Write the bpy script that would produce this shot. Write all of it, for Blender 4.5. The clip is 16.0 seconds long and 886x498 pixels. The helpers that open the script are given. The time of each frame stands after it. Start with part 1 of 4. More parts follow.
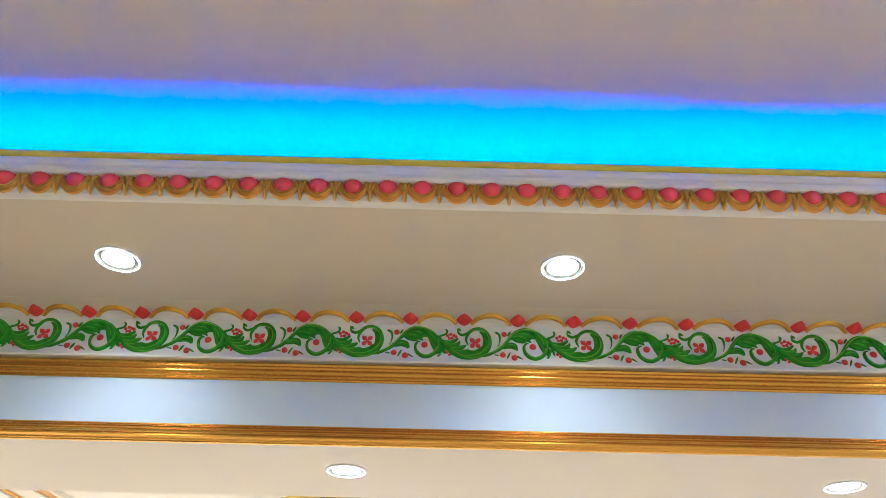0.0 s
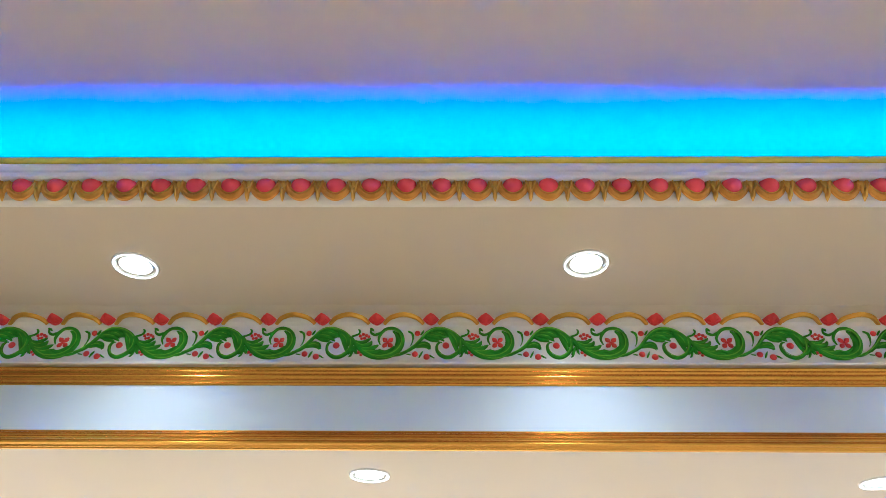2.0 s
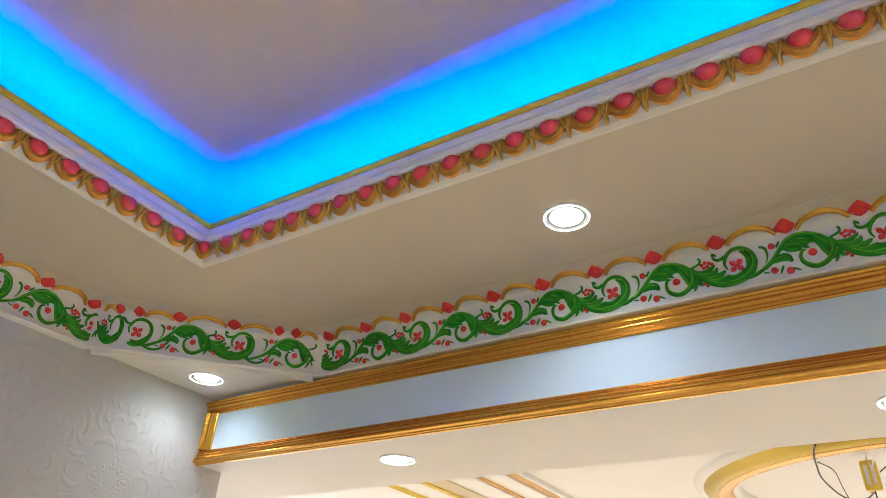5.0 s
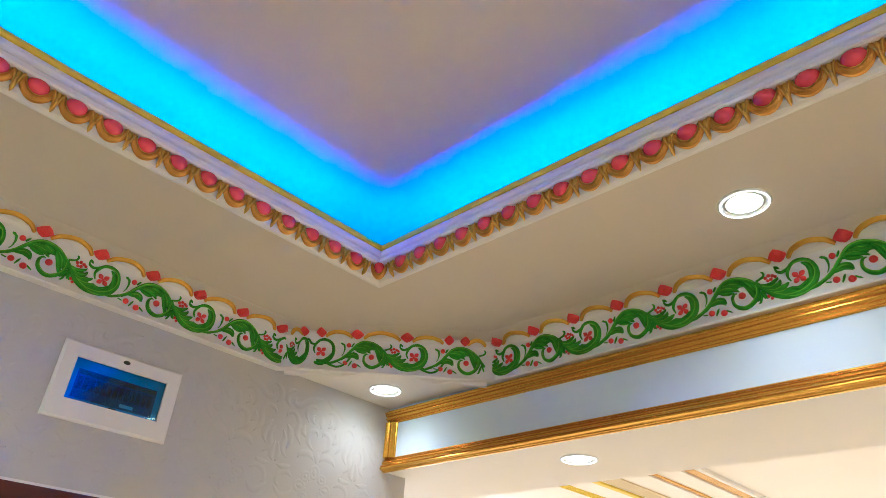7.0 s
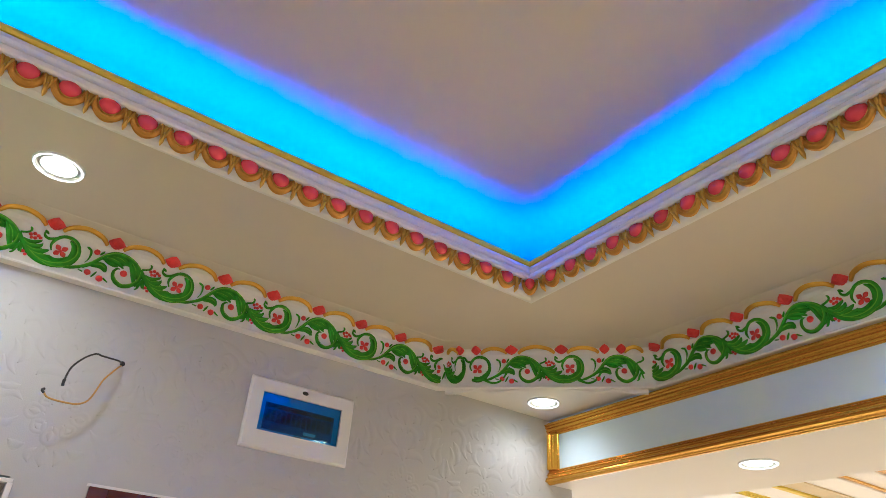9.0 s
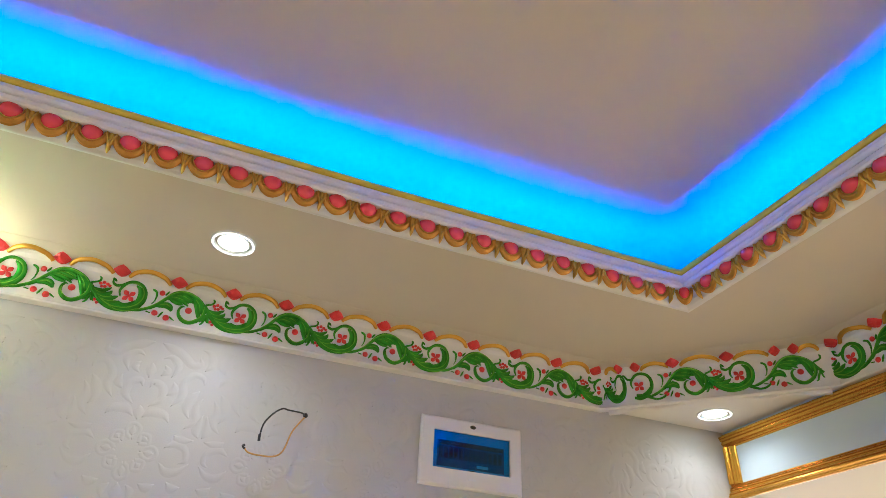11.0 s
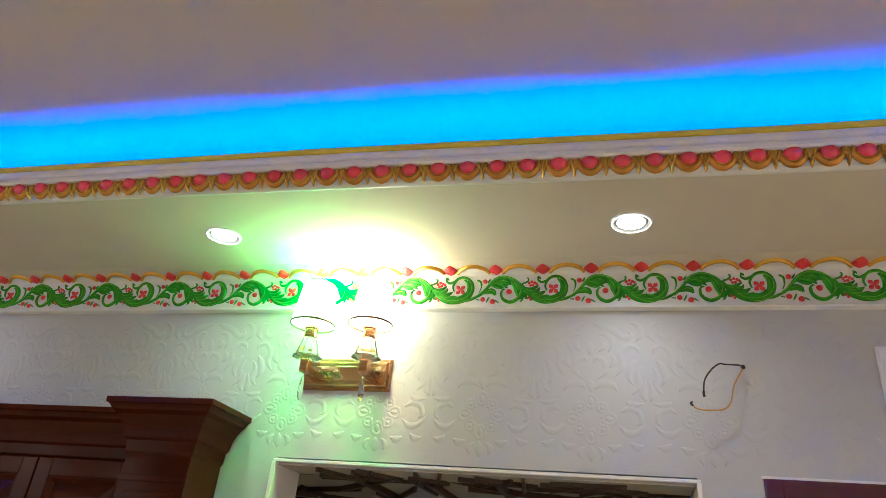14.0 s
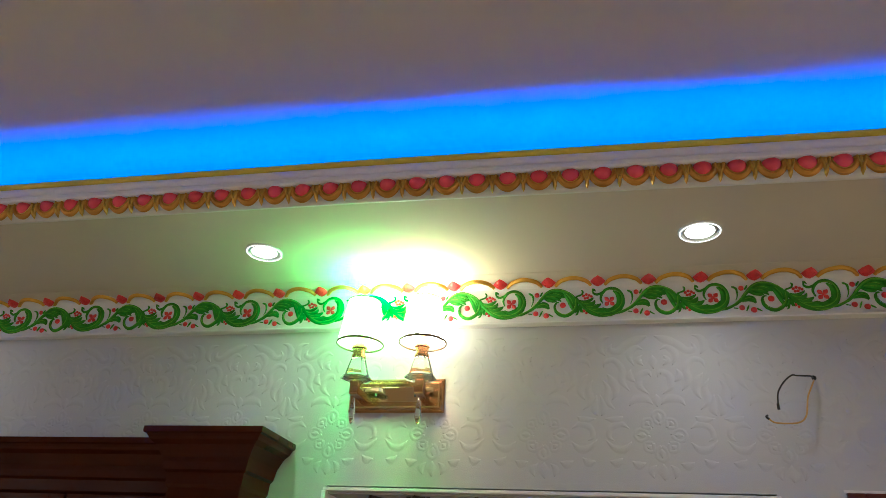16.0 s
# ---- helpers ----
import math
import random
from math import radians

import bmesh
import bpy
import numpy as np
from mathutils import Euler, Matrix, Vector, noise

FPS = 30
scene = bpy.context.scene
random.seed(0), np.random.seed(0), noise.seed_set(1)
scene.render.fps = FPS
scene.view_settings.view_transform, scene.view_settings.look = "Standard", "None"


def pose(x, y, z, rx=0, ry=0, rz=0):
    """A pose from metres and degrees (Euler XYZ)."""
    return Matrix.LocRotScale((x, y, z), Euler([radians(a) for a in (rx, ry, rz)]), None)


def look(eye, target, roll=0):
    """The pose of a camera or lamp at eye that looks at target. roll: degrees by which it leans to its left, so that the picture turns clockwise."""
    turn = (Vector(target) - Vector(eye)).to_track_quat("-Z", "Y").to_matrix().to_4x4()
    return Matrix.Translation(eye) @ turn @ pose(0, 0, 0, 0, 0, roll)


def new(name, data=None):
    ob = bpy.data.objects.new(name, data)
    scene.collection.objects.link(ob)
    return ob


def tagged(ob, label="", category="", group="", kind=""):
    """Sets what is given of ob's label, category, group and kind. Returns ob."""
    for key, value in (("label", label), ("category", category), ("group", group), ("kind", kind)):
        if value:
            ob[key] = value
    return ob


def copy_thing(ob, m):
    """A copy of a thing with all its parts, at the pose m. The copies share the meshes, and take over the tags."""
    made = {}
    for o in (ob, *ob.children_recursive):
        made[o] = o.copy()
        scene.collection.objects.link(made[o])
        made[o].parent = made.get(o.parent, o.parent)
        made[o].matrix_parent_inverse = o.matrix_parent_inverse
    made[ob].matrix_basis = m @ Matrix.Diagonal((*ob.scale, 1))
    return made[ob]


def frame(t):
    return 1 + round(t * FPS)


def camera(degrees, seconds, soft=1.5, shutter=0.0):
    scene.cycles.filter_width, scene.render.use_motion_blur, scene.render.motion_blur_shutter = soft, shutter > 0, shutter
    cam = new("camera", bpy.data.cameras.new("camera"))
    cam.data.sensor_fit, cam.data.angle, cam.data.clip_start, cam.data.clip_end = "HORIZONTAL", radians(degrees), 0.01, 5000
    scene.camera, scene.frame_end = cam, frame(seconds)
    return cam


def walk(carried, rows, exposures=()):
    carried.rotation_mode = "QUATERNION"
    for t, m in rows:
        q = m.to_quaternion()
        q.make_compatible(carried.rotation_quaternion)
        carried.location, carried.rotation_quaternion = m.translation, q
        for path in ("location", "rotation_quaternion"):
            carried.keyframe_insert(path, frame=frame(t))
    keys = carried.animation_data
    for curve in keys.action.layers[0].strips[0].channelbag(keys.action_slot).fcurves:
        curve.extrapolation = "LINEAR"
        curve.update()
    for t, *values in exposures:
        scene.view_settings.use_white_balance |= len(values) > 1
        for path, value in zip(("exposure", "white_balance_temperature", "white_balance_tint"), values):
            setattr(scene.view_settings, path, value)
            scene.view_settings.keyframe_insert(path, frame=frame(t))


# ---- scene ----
cam = camera(67.4, 16.0, soft=0.8)
PATH = [
    (0, (2.576, -1.845, 1.695), (2.568, -0.221, 2.862), 1.4),
    (0.5, (2.572, -1.849, 1.695), (2.563, -0.226, 2.864), 1.4),
    (1, (2.575, -1.851, 1.698), (2.574, -0.23, 2.87), 1.4),
    (1.5, (2.564, -1.844, 1.699), (2.583, -0.228, 2.877), 0.8),
    (2, (2.554, -1.813, 1.706), (2.509, -0.193, 2.878), 0.8),
    (2.5, (2.493, -1.714, 1.713), (2.268, -0.122, 2.903), 1.1),
    (3, (2.404, -1.632, 1.737), (2.044, -0.076, 2.94), 2.0),
    (3.5, (2.335, -1.585, 1.733), (1.8, -0.044, 2.891), 3.0),
    (4, (2.265, -1.606, 1.736), (1.504, -0.117, 2.832), 3.2),
    (4.5, (2.202, -1.633, 1.727), (1.334, -0.183, 2.795), 2.7),
    (5, (2.167, -1.655, 1.733), (1.236, -0.243, 2.801), 3.2),
    (5.2, (2.161, -1.668, 1.734), (1.19, -0.286, 2.804), 3.7),
    (7.5, (2.07, -1.811, 1.728), (0.802, -0.67, 2.773), 4.0),
    (8, (2.062, -1.84, 1.727), (0.745, -0.768, 2.782), 4.5),
    (8.5, (2.061, -1.859, 1.732), (0.691, -0.846, 2.779), 4.2),
    (9, (2.061, -1.88, 1.734), (0.619, -0.963, 2.772), 4.3),
    (11.3, (2.063, -2.007, 1.713), (0.471, -1.457, 2.792), 3.4),
    (11.5, (2.057, -2.039, 1.748), (0.449, -1.493, 2.805), 3.7),
    (12, (2.089, -2.064, 1.74), (0.443, -1.676, 2.807), 3.6),
    (12.5, (2.121, -2.059, 1.73), (0.459, -1.871, 2.827), 3.7),
    (13, (2.145, -2.057, 1.732), (0.456, -2.086, 2.802), 4.1),
    (13.5, (2.181, -2.045, 1.719), (0.449, -2.343, 2.674), 4.2),
    (14, (2.205, -2.061, 1.685), (0.487, -2.535, 2.593), 5.5),
    (14.5, (2.244, -2.092, 1.709), (0.558, -2.673, 2.616), 5.4),
    (15, (2.271, -2.18, 1.704), (0.633, -2.905, 2.594), 5.8),
    (15.5, (2.273, -2.29, 1.695), (0.609, -2.907, 2.618), 3.9),
    (16, (2.186, -2.36, 1.709), (0.468, -2.743, 2.658), 3.2),
]
EXPOSURES = [(t, stops, kelvin, 10) for t, stops, kelvin in (
    (0, 0.02, 3850), (2.0, 0.04, 3850), (3.5, 0.08, 3850), (4.0, 0.12, 3860), (4.5, -0.09, 3880), (5.0, -0.17, 3900), (8.0, 0.02, 4020), (9.0, -0.17, 4060),
    (11.5, -0.14, 4080), (12.5, -0.46, 4100), (14.0, -0.42, 4080), (14.5, -0.4, 4080), (15.0, -2.1, 4080), (15.5, -3.0, 4080), (16.0, -1.05, 4080))]
walk(cam, [(t, look(e, g, r)) for t, e, g, r in PATH], EXPOSURES)

# ---- world, lamps and exposure ----
world = bpy.data.worlds.new("world")
scene.world = world
world.use_nodes = True
world.node_tree.nodes["Background"].inputs[0].default_value = (1.0, 0.72, 0.28, 1)
world.node_tree.nodes["Background"].inputs[1].default_value = 0.02

Z_SOFFIT, Z_TOP, Z_BEAM = 2.75, 3.045, 2.341
Y_BEAM = 0.025
DOWNLIGHTS = [(1.652, -0.296, Z_SOFFIT), (2.906, -0.303, Z_SOFFIT), (4.16, -0.29, Z_SOFFIT),
              (0.333, -1.98, Z_SOFFIT), (0.343, -3.396, Z_SOFFIT), (0.345, -4.87, Z_SOFFIT),
              (0.782, 0.235, Z_BEAM), (2.28, 0.252, Z_BEAM), (3.86, 0.30, Z_BEAM), (0.166, -0.155, 2.600)]
# unseen spots without fixtures, added to brighten the whole room
FILL_SPOTS = [(4.97, -1.6), (4.97, -3.2), (4.97, -4.8), (1.6, -6.5), (2.9, -6.5), (4.2, -6.5)]
# lamp colours as they are before the camera's white balance of 3800 K
COOL, WARM_DOWN = (1.0, 0.71, 0.41), (1.0, 0.71, 0.42)
SPOT_W, LED = 22.0, 255.0
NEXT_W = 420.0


def lamp(name, kind, place, watts, colour, size=0.03, cone=152, target=None):
    data = bpy.data.lights.new(name, kind)
    data.energy, data.color = watts, colour
    data.shadow_soft_size = size
    if kind == "SPOT":
        data.spot_size, data.spot_blend = radians(cone), 1.0
    ob = new(name, data)
    ob.matrix_world = look(place, target or (place[0], place[1] + 0.0001, place[2] - 1))
    return ob


for x, y, z in DOWNLIGHTS:
    near_gate = z < 2.5
    lamp("downlight_and_fill_spot", "SPOT", (x, y, z - 0.012), SPOT_W * (0.42 if z == 2.6 else 1.0), WARM_DOWN if near_gate else COOL, 0.035)
# added fill, far stronger than the downlights that have fixtures
for x, y in FILL_SPOTS:
    lamp("downlight_and_fill_spot", "SPOT", (x, y, Z_SOFFIT - 0.012), SPOT_W * (3.8 if y == -1.6 else 5), COOL, 0.035)
# unseen fill spots added in the next room; their light also spills in here
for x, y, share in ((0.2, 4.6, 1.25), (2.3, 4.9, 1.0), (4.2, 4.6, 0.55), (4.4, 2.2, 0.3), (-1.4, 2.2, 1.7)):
    lamp("next_room_fill_spot", "SPOT", (x, y, 2.66), NEXT_W * share, (1.0, 0.73, 0.47), 0.04, 150)


# ---- materials ----
def material(name, colour, rough=0.5, metal=0.0, vary=0.08, scale=6.0, grain=120.0, bump=0.05, coat=0.0, spread=0.0, spec=0.5):
    m = bpy.data.materials.new(name)
    m.use_nodes = True
    n, l = m.node_tree.nodes, m.node_tree.links
    b = n["Principled BSDF"]
    b.inputs["Metallic"].default_value = metal
    b.inputs["Coat Weight"].default_value = coat
    b.inputs["Specular IOR Level"].default_value = spec
    tex = n.new("ShaderNodeTexCoord")
    big, fine = n.new("ShaderNodeTexNoise"), n.new("ShaderNodeTexNoise")
    big.inputs["Scale"].default_value, fine.inputs["Scale"].default_value = scale, grain
    big.inputs["Detail"].default_value = 5
    l.new(tex.outputs["Object"], big.inputs["Vector"])
    l.new(tex.outputs["Object"], fine.inputs["Vector"])
    ramp = n.new("ShaderNodeMixRGB")
    ramp.inputs[1].default_value = (*[c * (1 - vary) for c in colour], 1)
    ramp.inputs[2].default_value = (*[min(1, c * (1 + vary)) for c in colour], 1)
    l.new(big.outputs["Fac"], ramp.inputs[0])
    out = ramp.outputs[0]
    if spread:
        info, hsv, mul = n.new("ShaderNodeObjectInfo"), n.new("ShaderNodeHueSaturation"), n.new("ShaderNodeMapRange")
        mul.inputs["To Min"].default_value, mul.inputs["To Max"].default_value = 1 - spread, 1 + spread
        l.new(info.outputs["Random"], mul.inputs["Value"])
        l.new(mul.outputs["Result"], hsv.inputs["Value"])
        l.new(out, hsv.inputs["Color"])
        out = hsv.outputs["Color"]
    l.new(out, b.inputs["Base Color"])
    rr = n.new("ShaderNodeMapRange")
    rr.inputs["To Min"].default_value, rr.inputs["To Max"].default_value = max(0.03, rough - 0.03), min(1, rough + 0.03)
    l.new(fine.outputs["Fac"], rr.inputs["Value"])
    l.new(rr.outputs["Result"], b.inputs["Roughness"])
    if bump:
        bp = n.new("ShaderNodeBump")
        bp.inputs["Strength"].default_value, bp.inputs["Distance"].default_value = bump, 0.004
        l.new(fine.outputs["Fac"], bp.inputs["Height"])
        l.new(bp.outputs["Normal"], b.inputs["Normal"])
    return m


def glowing(name, colour, strength):
    m = bpy.data.materials.new(name)
    m.use_nodes = True
    b = m.node_tree.nodes["Principled BSDF"]
    b.inputs["Base Color"].default_value = (*colour, 1)
    b.inputs["Emission Color"].default_value = (*colour, 1)
    b.inputs["Emission Strength"].default_value = strength
    return m


def glass(name, colour=(1, 1, 1), rough=0.02, ior=1.5):
    m = bpy.data.materials.new(name)
    m.use_nodes = True
    b = m.node_tree.nodes["Principled BSDF"]
    b.inputs["Base Color"].default_value = (*colour, 1)
    b.inputs["Roughness"].default_value = rough
    b.inputs["IOR"].default_value = ior
    b.inputs["Transmission Weight"].default_value = 1
    return m


CEIL = material("ceiling_paint", (0.66, 0.595, 0.49), 0.75, vary=0.03, scale=1.6, grain=260, bump=0.05)
PLASTER = material("white_plaster", (0.82, 0.80, 0.77), 0.5, vary=0.04, scale=9, grain=180, bump=0.08)
PANEL = material("panel_paint", (0.67, 0.77, 0.88), 0.58, vary=0.03, scale=3, grain=200, bump=0.04)
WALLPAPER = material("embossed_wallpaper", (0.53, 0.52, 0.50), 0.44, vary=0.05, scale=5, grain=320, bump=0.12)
GOLD = material("gold_paint", (0.72, 0.42, 0.01), 0.25, metal=0.8, vary=0.05, scale=1.5, grain=0.5, bump=0.0)
BRONZE = material("bronze_gilding", (0.56, 0.29, 0.02), 0.30, metal=0.8, vary=0.22, scale=40, grain=220, bump=0.15, spread=0.08)
ARCHGOLD = material("ochre_gilding", (0.62, 0.36, 0.01), 0.34, metal=0.85, vary=0.15, scale=30, grain=220, bump=0.12, spread=0.08)
YELLOW = material("yellow_gold_line", (0.75, 0.58, 0.0), 0.4, metal=0.3, vary=0.12)
PEARL = material("red_pearl_paint", (0.80, 0.06, 0.09), 0.2, metal=0.2, vary=0.12, scale=30, grain=150, bump=0.03, coat=0.4, spread=0.08)
RED = material("red_enamel", (0.66, 0.03, 0.02), 0.35, vary=0.2, scale=60, grain=260, bump=0.08, spread=0.12)
GREEN = material("green_enamel", (0.075, 0.33, 0.0), 0.22, metal=0.3, spec=0.12, vary=0.45, scale=45, grain=260, bump=0.08, spread=0.12)
RIM = material("white_lamp_rim", (0.85, 0.86, 0.88), 0.25, vary=0.02, bump=0.0)
FLOOR = material("floor_tile", (0.62, 0.50, 0.26), 0.3, vary=0.15, scale=2)
CREAM = material("cream_paint", (0.84, 0.81, 0.77), 0.6, vary=0.03, scale=2)
WOOD = material("red_brown_lacquered_wood", (0.052, 0.0105, 0.002), 0.12, spec=0.10, vary=0.35, scale=7, grain=9, bump=0.0)
DOORWOOD = material("dark_red_door_wood", (0.085, 0.014, 0.010), 0.2, vary=0.25, scale=5, grain=60, bump=0.04, coat=0.5)
LATTICE = material("dark_lattice_wood", (0.045, 0.024, 0.012), 0.5, vary=0.25)
GREYPANEL = material("grey_panel", (0.42, 0.39, 0.35), 0.6, vary=0.2)
PLASTIC = material("white_box_plastic", (0.80, 0.79, 0.77), 0.35, vary=0.02, bump=0.02)
BLUEWINDOW = material("blue_box_recess", (0.55, 0.65, 0.78), 0.35, vary=0.12, coat=0.0, bump=0.0)
BLUEGLASS = glass("tinted_blue_window", (0.16, 0.60, 1.0), 0.03, 1.45)
TRAYBLUE = material("blue_grey_tray", (0.05, 0.10, 0.20), 0.4, vary=0.15, bump=0.0)
RAIL = material("brown_label_rail", (0.10, 0.06, 0.045), 0.45, vary=0.2, bump=0.0)
NAVY = material("dark_blue_breaker", (0.006, 0.02, 0.06), 0.3, vary=0.2, bump=0.0)
BLACK = material("black_insulation", (0.012, 0.012, 0.014), 0.4, vary=0.1, bump=0.0)
WIREYELLOW = material("ochre_insulation", (0.52, 0.30, 0.05), 0.4, vary=0.1, bump=0.0)
ANTIQUE = material("antique_brass", (0.46, 0.26, 0.09), 0.24, metal=1.0, vary=0.2, scale=20, grain=150, bump=0.06)
PINK = material("pink_enamel", (0.85, 0.42, 0.38), 0.4, vary=0.15)
CRYSTAL = glass("crystal", (0.97, 0.99, 0.97), 0.02, 1.42)
CRYSTAL.node_tree.nodes["Principled BSDF"].inputs["Transmission Weight"].default_value = 0.97
DARKRIM = material("dark_bronze_rim", (0.10, 0.06, 0.02), 0.4, metal=0.3, vary=0.1)
DARKGAP = material("grey_lamp_gap", (0.5, 0.5, 0.52), 0.3, vary=0.02, bump=0.0)
RINGGLOW = glowing("lamp_ring", (1.0, 0.82, 0.50), 5)
DISC = glowing("lamp_disc", (1.0, 0.80, 0.38), 16)
TAPE = glowing("blue_led_tape", (0.0, 0.134, 1.0), LED)
BULB_WARM = glowing("warm_bulb", (1.0, 0.62, 0.18), 75)
BULB_GREEN = glowing("green_bulb", (0.16, 1.0, 0.06), 95)



def lit_fabric(name, colour, strength):
    m = glowing(name, colour, strength)
    m.node_tree.nodes["Principled BSDF"].inputs["Base Color"].default_value = (0.86, 0.85, 0.80, 1)
    m.node_tree.nodes["Principled BSDF"].inputs["Roughness"].default_value = 0.7
    return m


BULB_WARM_C, BULB_GREEN_C = (1.0, 0.60, 0.18), (0.27, 1.0, 0.05)
SHADE_WARM, SHADE_GREEN = lit_fabric("warm_lit_shade", (1.0, 0.66, 0.28), 28), lit_fabric("green_lit_shade", (0.50, 1.0, 0.14), 24)
# emission for added discs that stand in for the bulbs' upward light
TOPGLOW_WARM, TOPGLOW_GREEN = lit_fabric("warm_top_glow", BULB_WARM_C, 280), lit_fabric("green_top_glow", (0.21, 1.0, 0.05), 400)


# ---- building helpers ----
def mesh_of(bm, name, mat, smooth=False):
    me = bpy.data.meshes.new(name)
    bmesh.ops.recalc_face_normals(bm, faces=bm.faces)
    bm.to_mesh(me)
    bm.free()
    me.materials.append(mat)
    if smooth:
        me.polygons.foreach_set("use_smooth", [True] * len(me.polygons))
    return me


def part(name, bm, mat, parent=None, label="", smooth=False, m=None):
    ob = new(name, mesh_of(bm, name, mat, smooth))
    return under(ob, parent, label, m)


def under(ob, parent=None, label="", m=None):
    if parent:
        ob.parent = parent
    if m is not None:
        ob.matrix_basis = m
    return tagged(ob, label)


def shared(name, me, parent, m):
    return under(new(name, me), parent, "", m)


def thing(name, place, label, category, kind="", group="", rz=0):
    ob = new(name)
    ob.empty_display_size = 0.05
    ob.matrix_basis = pose(*place, 0, 0, rz)
    return tagged(ob, label, category, group, kind)


def box(bm, x0, x1, y0, y1, z0, z1, bevel=0.0, m=None):
    vs = [bm.verts.new((x, y, z)) for x in (x0, x1) for y in (y0, y1) for z in (z0, z1)]
    fs = [bm.faces.new([vs[i] for i in q]) for q in ((0, 1, 3, 2), (4, 6, 7, 5), (0, 4, 5, 1), (2, 3, 7, 6), (0, 2, 6, 4), (1, 5, 7, 3))]
    if bevel:
        es = list({e for f in fs for e in f.edges})
        got = bmesh.ops.bevel(bm, geom=es, offset=bevel, segments=2, affect="EDGES", profile=0.6)
        vs = list({v for f in got["faces"] for v in f.verts} | {v for v in vs if v.is_valid})
    if m is not None:
        bmesh.ops.transform(bm, matrix=m, verts=[v for v in vs if v.is_valid])
    return bm


def boxed(x0, x1, y0, y1, z0, z1, bevel=0.0):
    return box(bmesh.new(), x0, x1, y0, y1, z0, z1, bevel)


def lathe(profile, n=32, bm=None, m=None, close=False):
    bm = bm or bmesh.new()
    rings = []
    for r, z in profile:
        if r < 1e-6:
            rings.append([bm.verts.new((0, 0, z))])
        else:
            rings.append([bm.verts.new((r * math.cos(2 * math.pi * i / n), r * math.sin(2 * math.pi * i / n), z)) for i in range(n)])
    pairs = list(zip(rings, rings[1:])) + ([(rings[-1], rings[0])] if close else [])
    for a, b in pairs:
        for i in range(n):
            j = (i + 1) % n
            q = [a[i % len(a)], a[j % len(a)], b[j % len(b)], b[i % len(b)]]
            q = list(dict.fromkeys(q))
            if len(q) > 2:
                bm.faces.new(q)
    if m is not None:
        bmesh.ops.transform(bm, matrix=m, verts=[v for r in rings for v in r])
    return bm


def sweep(profile, path, closed=False, bm=None):
    """Profile of (out, z) carried along a flat path with mitred corners; out lies to the left of the way."""
    bm = bm or bmesh.new()
    n, rows = len(path), []
    pts = [Vector(p) for p in path]
    for i, p in enumerate(pts):
        a = (p - pts[i - 1]).normalized() if (closed or i > 0) else None
        b = (pts[(i + 1) % n] - p).normalized() if (closed or i < n - 1) else None
        a, b = a or b, b or a
        na, nb = Vector((-a.y, a.x)), Vector((-b.y, b.x))
        mit = (na + nb).normalized()
        mit = mit / max(0.2, mit.dot(na))
        rows.append([bm.verts.new((p.x + mit.x * u, p.y + mit.y * u, z)) for u, z in profile])
    for i in range(n if closed else n - 1):
        r, s = rows[i], rows[(i + 1) % n]
        for j in range(len(profile) - 1):
            bm.faces.new((r[j], s[j], s[j + 1], r[j + 1]))
    return bm


def smooth_line(pts, steps=5):
    out = []
    for i in range(len(pts) - 1):
        p0, p1, p2, p3 = pts[max(0, i - 1)], pts[i], pts[i + 1], pts[min(len(pts) - 1, i + 2)]
        for k in range(steps):
            t = k / steps
            out.append(tuple(0.5 * (2 * b + (c - a) * t + (2 * a - 5 * b + 4 * c - d) * t * t + (3 * b - a - 3 * c + d) * t ** 3)
                             for a, b, c, d in zip(p0, p1, p2, p3)))
    return out + [tuple(pts[-1])]


SECTION = ((-1, 0), (-0.62, 0.72), (0, 1), (0.62, 0.72), (1, 0))


def ribbon(bm, pts, height, place, steps=5, base=0.0, section=SECTION):
    """A raised rounded band along (x, s, half width); place(x, s, h) lays it on a surface."""
    line, rows = smooth_line(pts, steps), []
    for i, (x, s, w) in enumerate(line):
        a, b = line[max(0, i - 1)], line[min(len(line) - 1, i + 1)]
        dx, ds = b[0] - a[0], b[1] - a[1]
        d = math.hypot(dx, ds) or 1
        nx, ns = -ds / d, dx / d
        w = max(w, 0.0004)
        lift = height * min(1, w / 0.004)
        rows.append([bm.verts.new(place(x + nx * w * c, s + ns * w * c, base + lift * h)) for c, h in section])
    for a, b in zip(rows, rows[1:]):
        for j in range(4):
            bm.faces.new((a[j], a[j + 1], b[j + 1], b[j]))
    bm.faces.new(rows[0][::-1])
    bm.faces.new(rows[-1])
    return bm


def dome(bm, x, s, rx, rs, h, place, n=10, rings=3):
    top = bm.verts.new(place(x, s, h))
    prev = None
    for k in range(1, rings + 1):
        a = k / rings * math.pi / 2
        ring = [bm.verts.new(place(x + rx * math.sin(a) * math.cos(2 * math.pi * i / n), s + rs * math.sin(a) * math.sin(2 * math.pi * i / n), h * math.cos(a))) for i in range(n)]
        for i in range(n):
            j = (i + 1) % n
            bm.faces.new((top, ring[i], ring[j]) if prev is None else (prev[i], ring[i], ring[j], prev[j]))
        prev = ring
    return bm


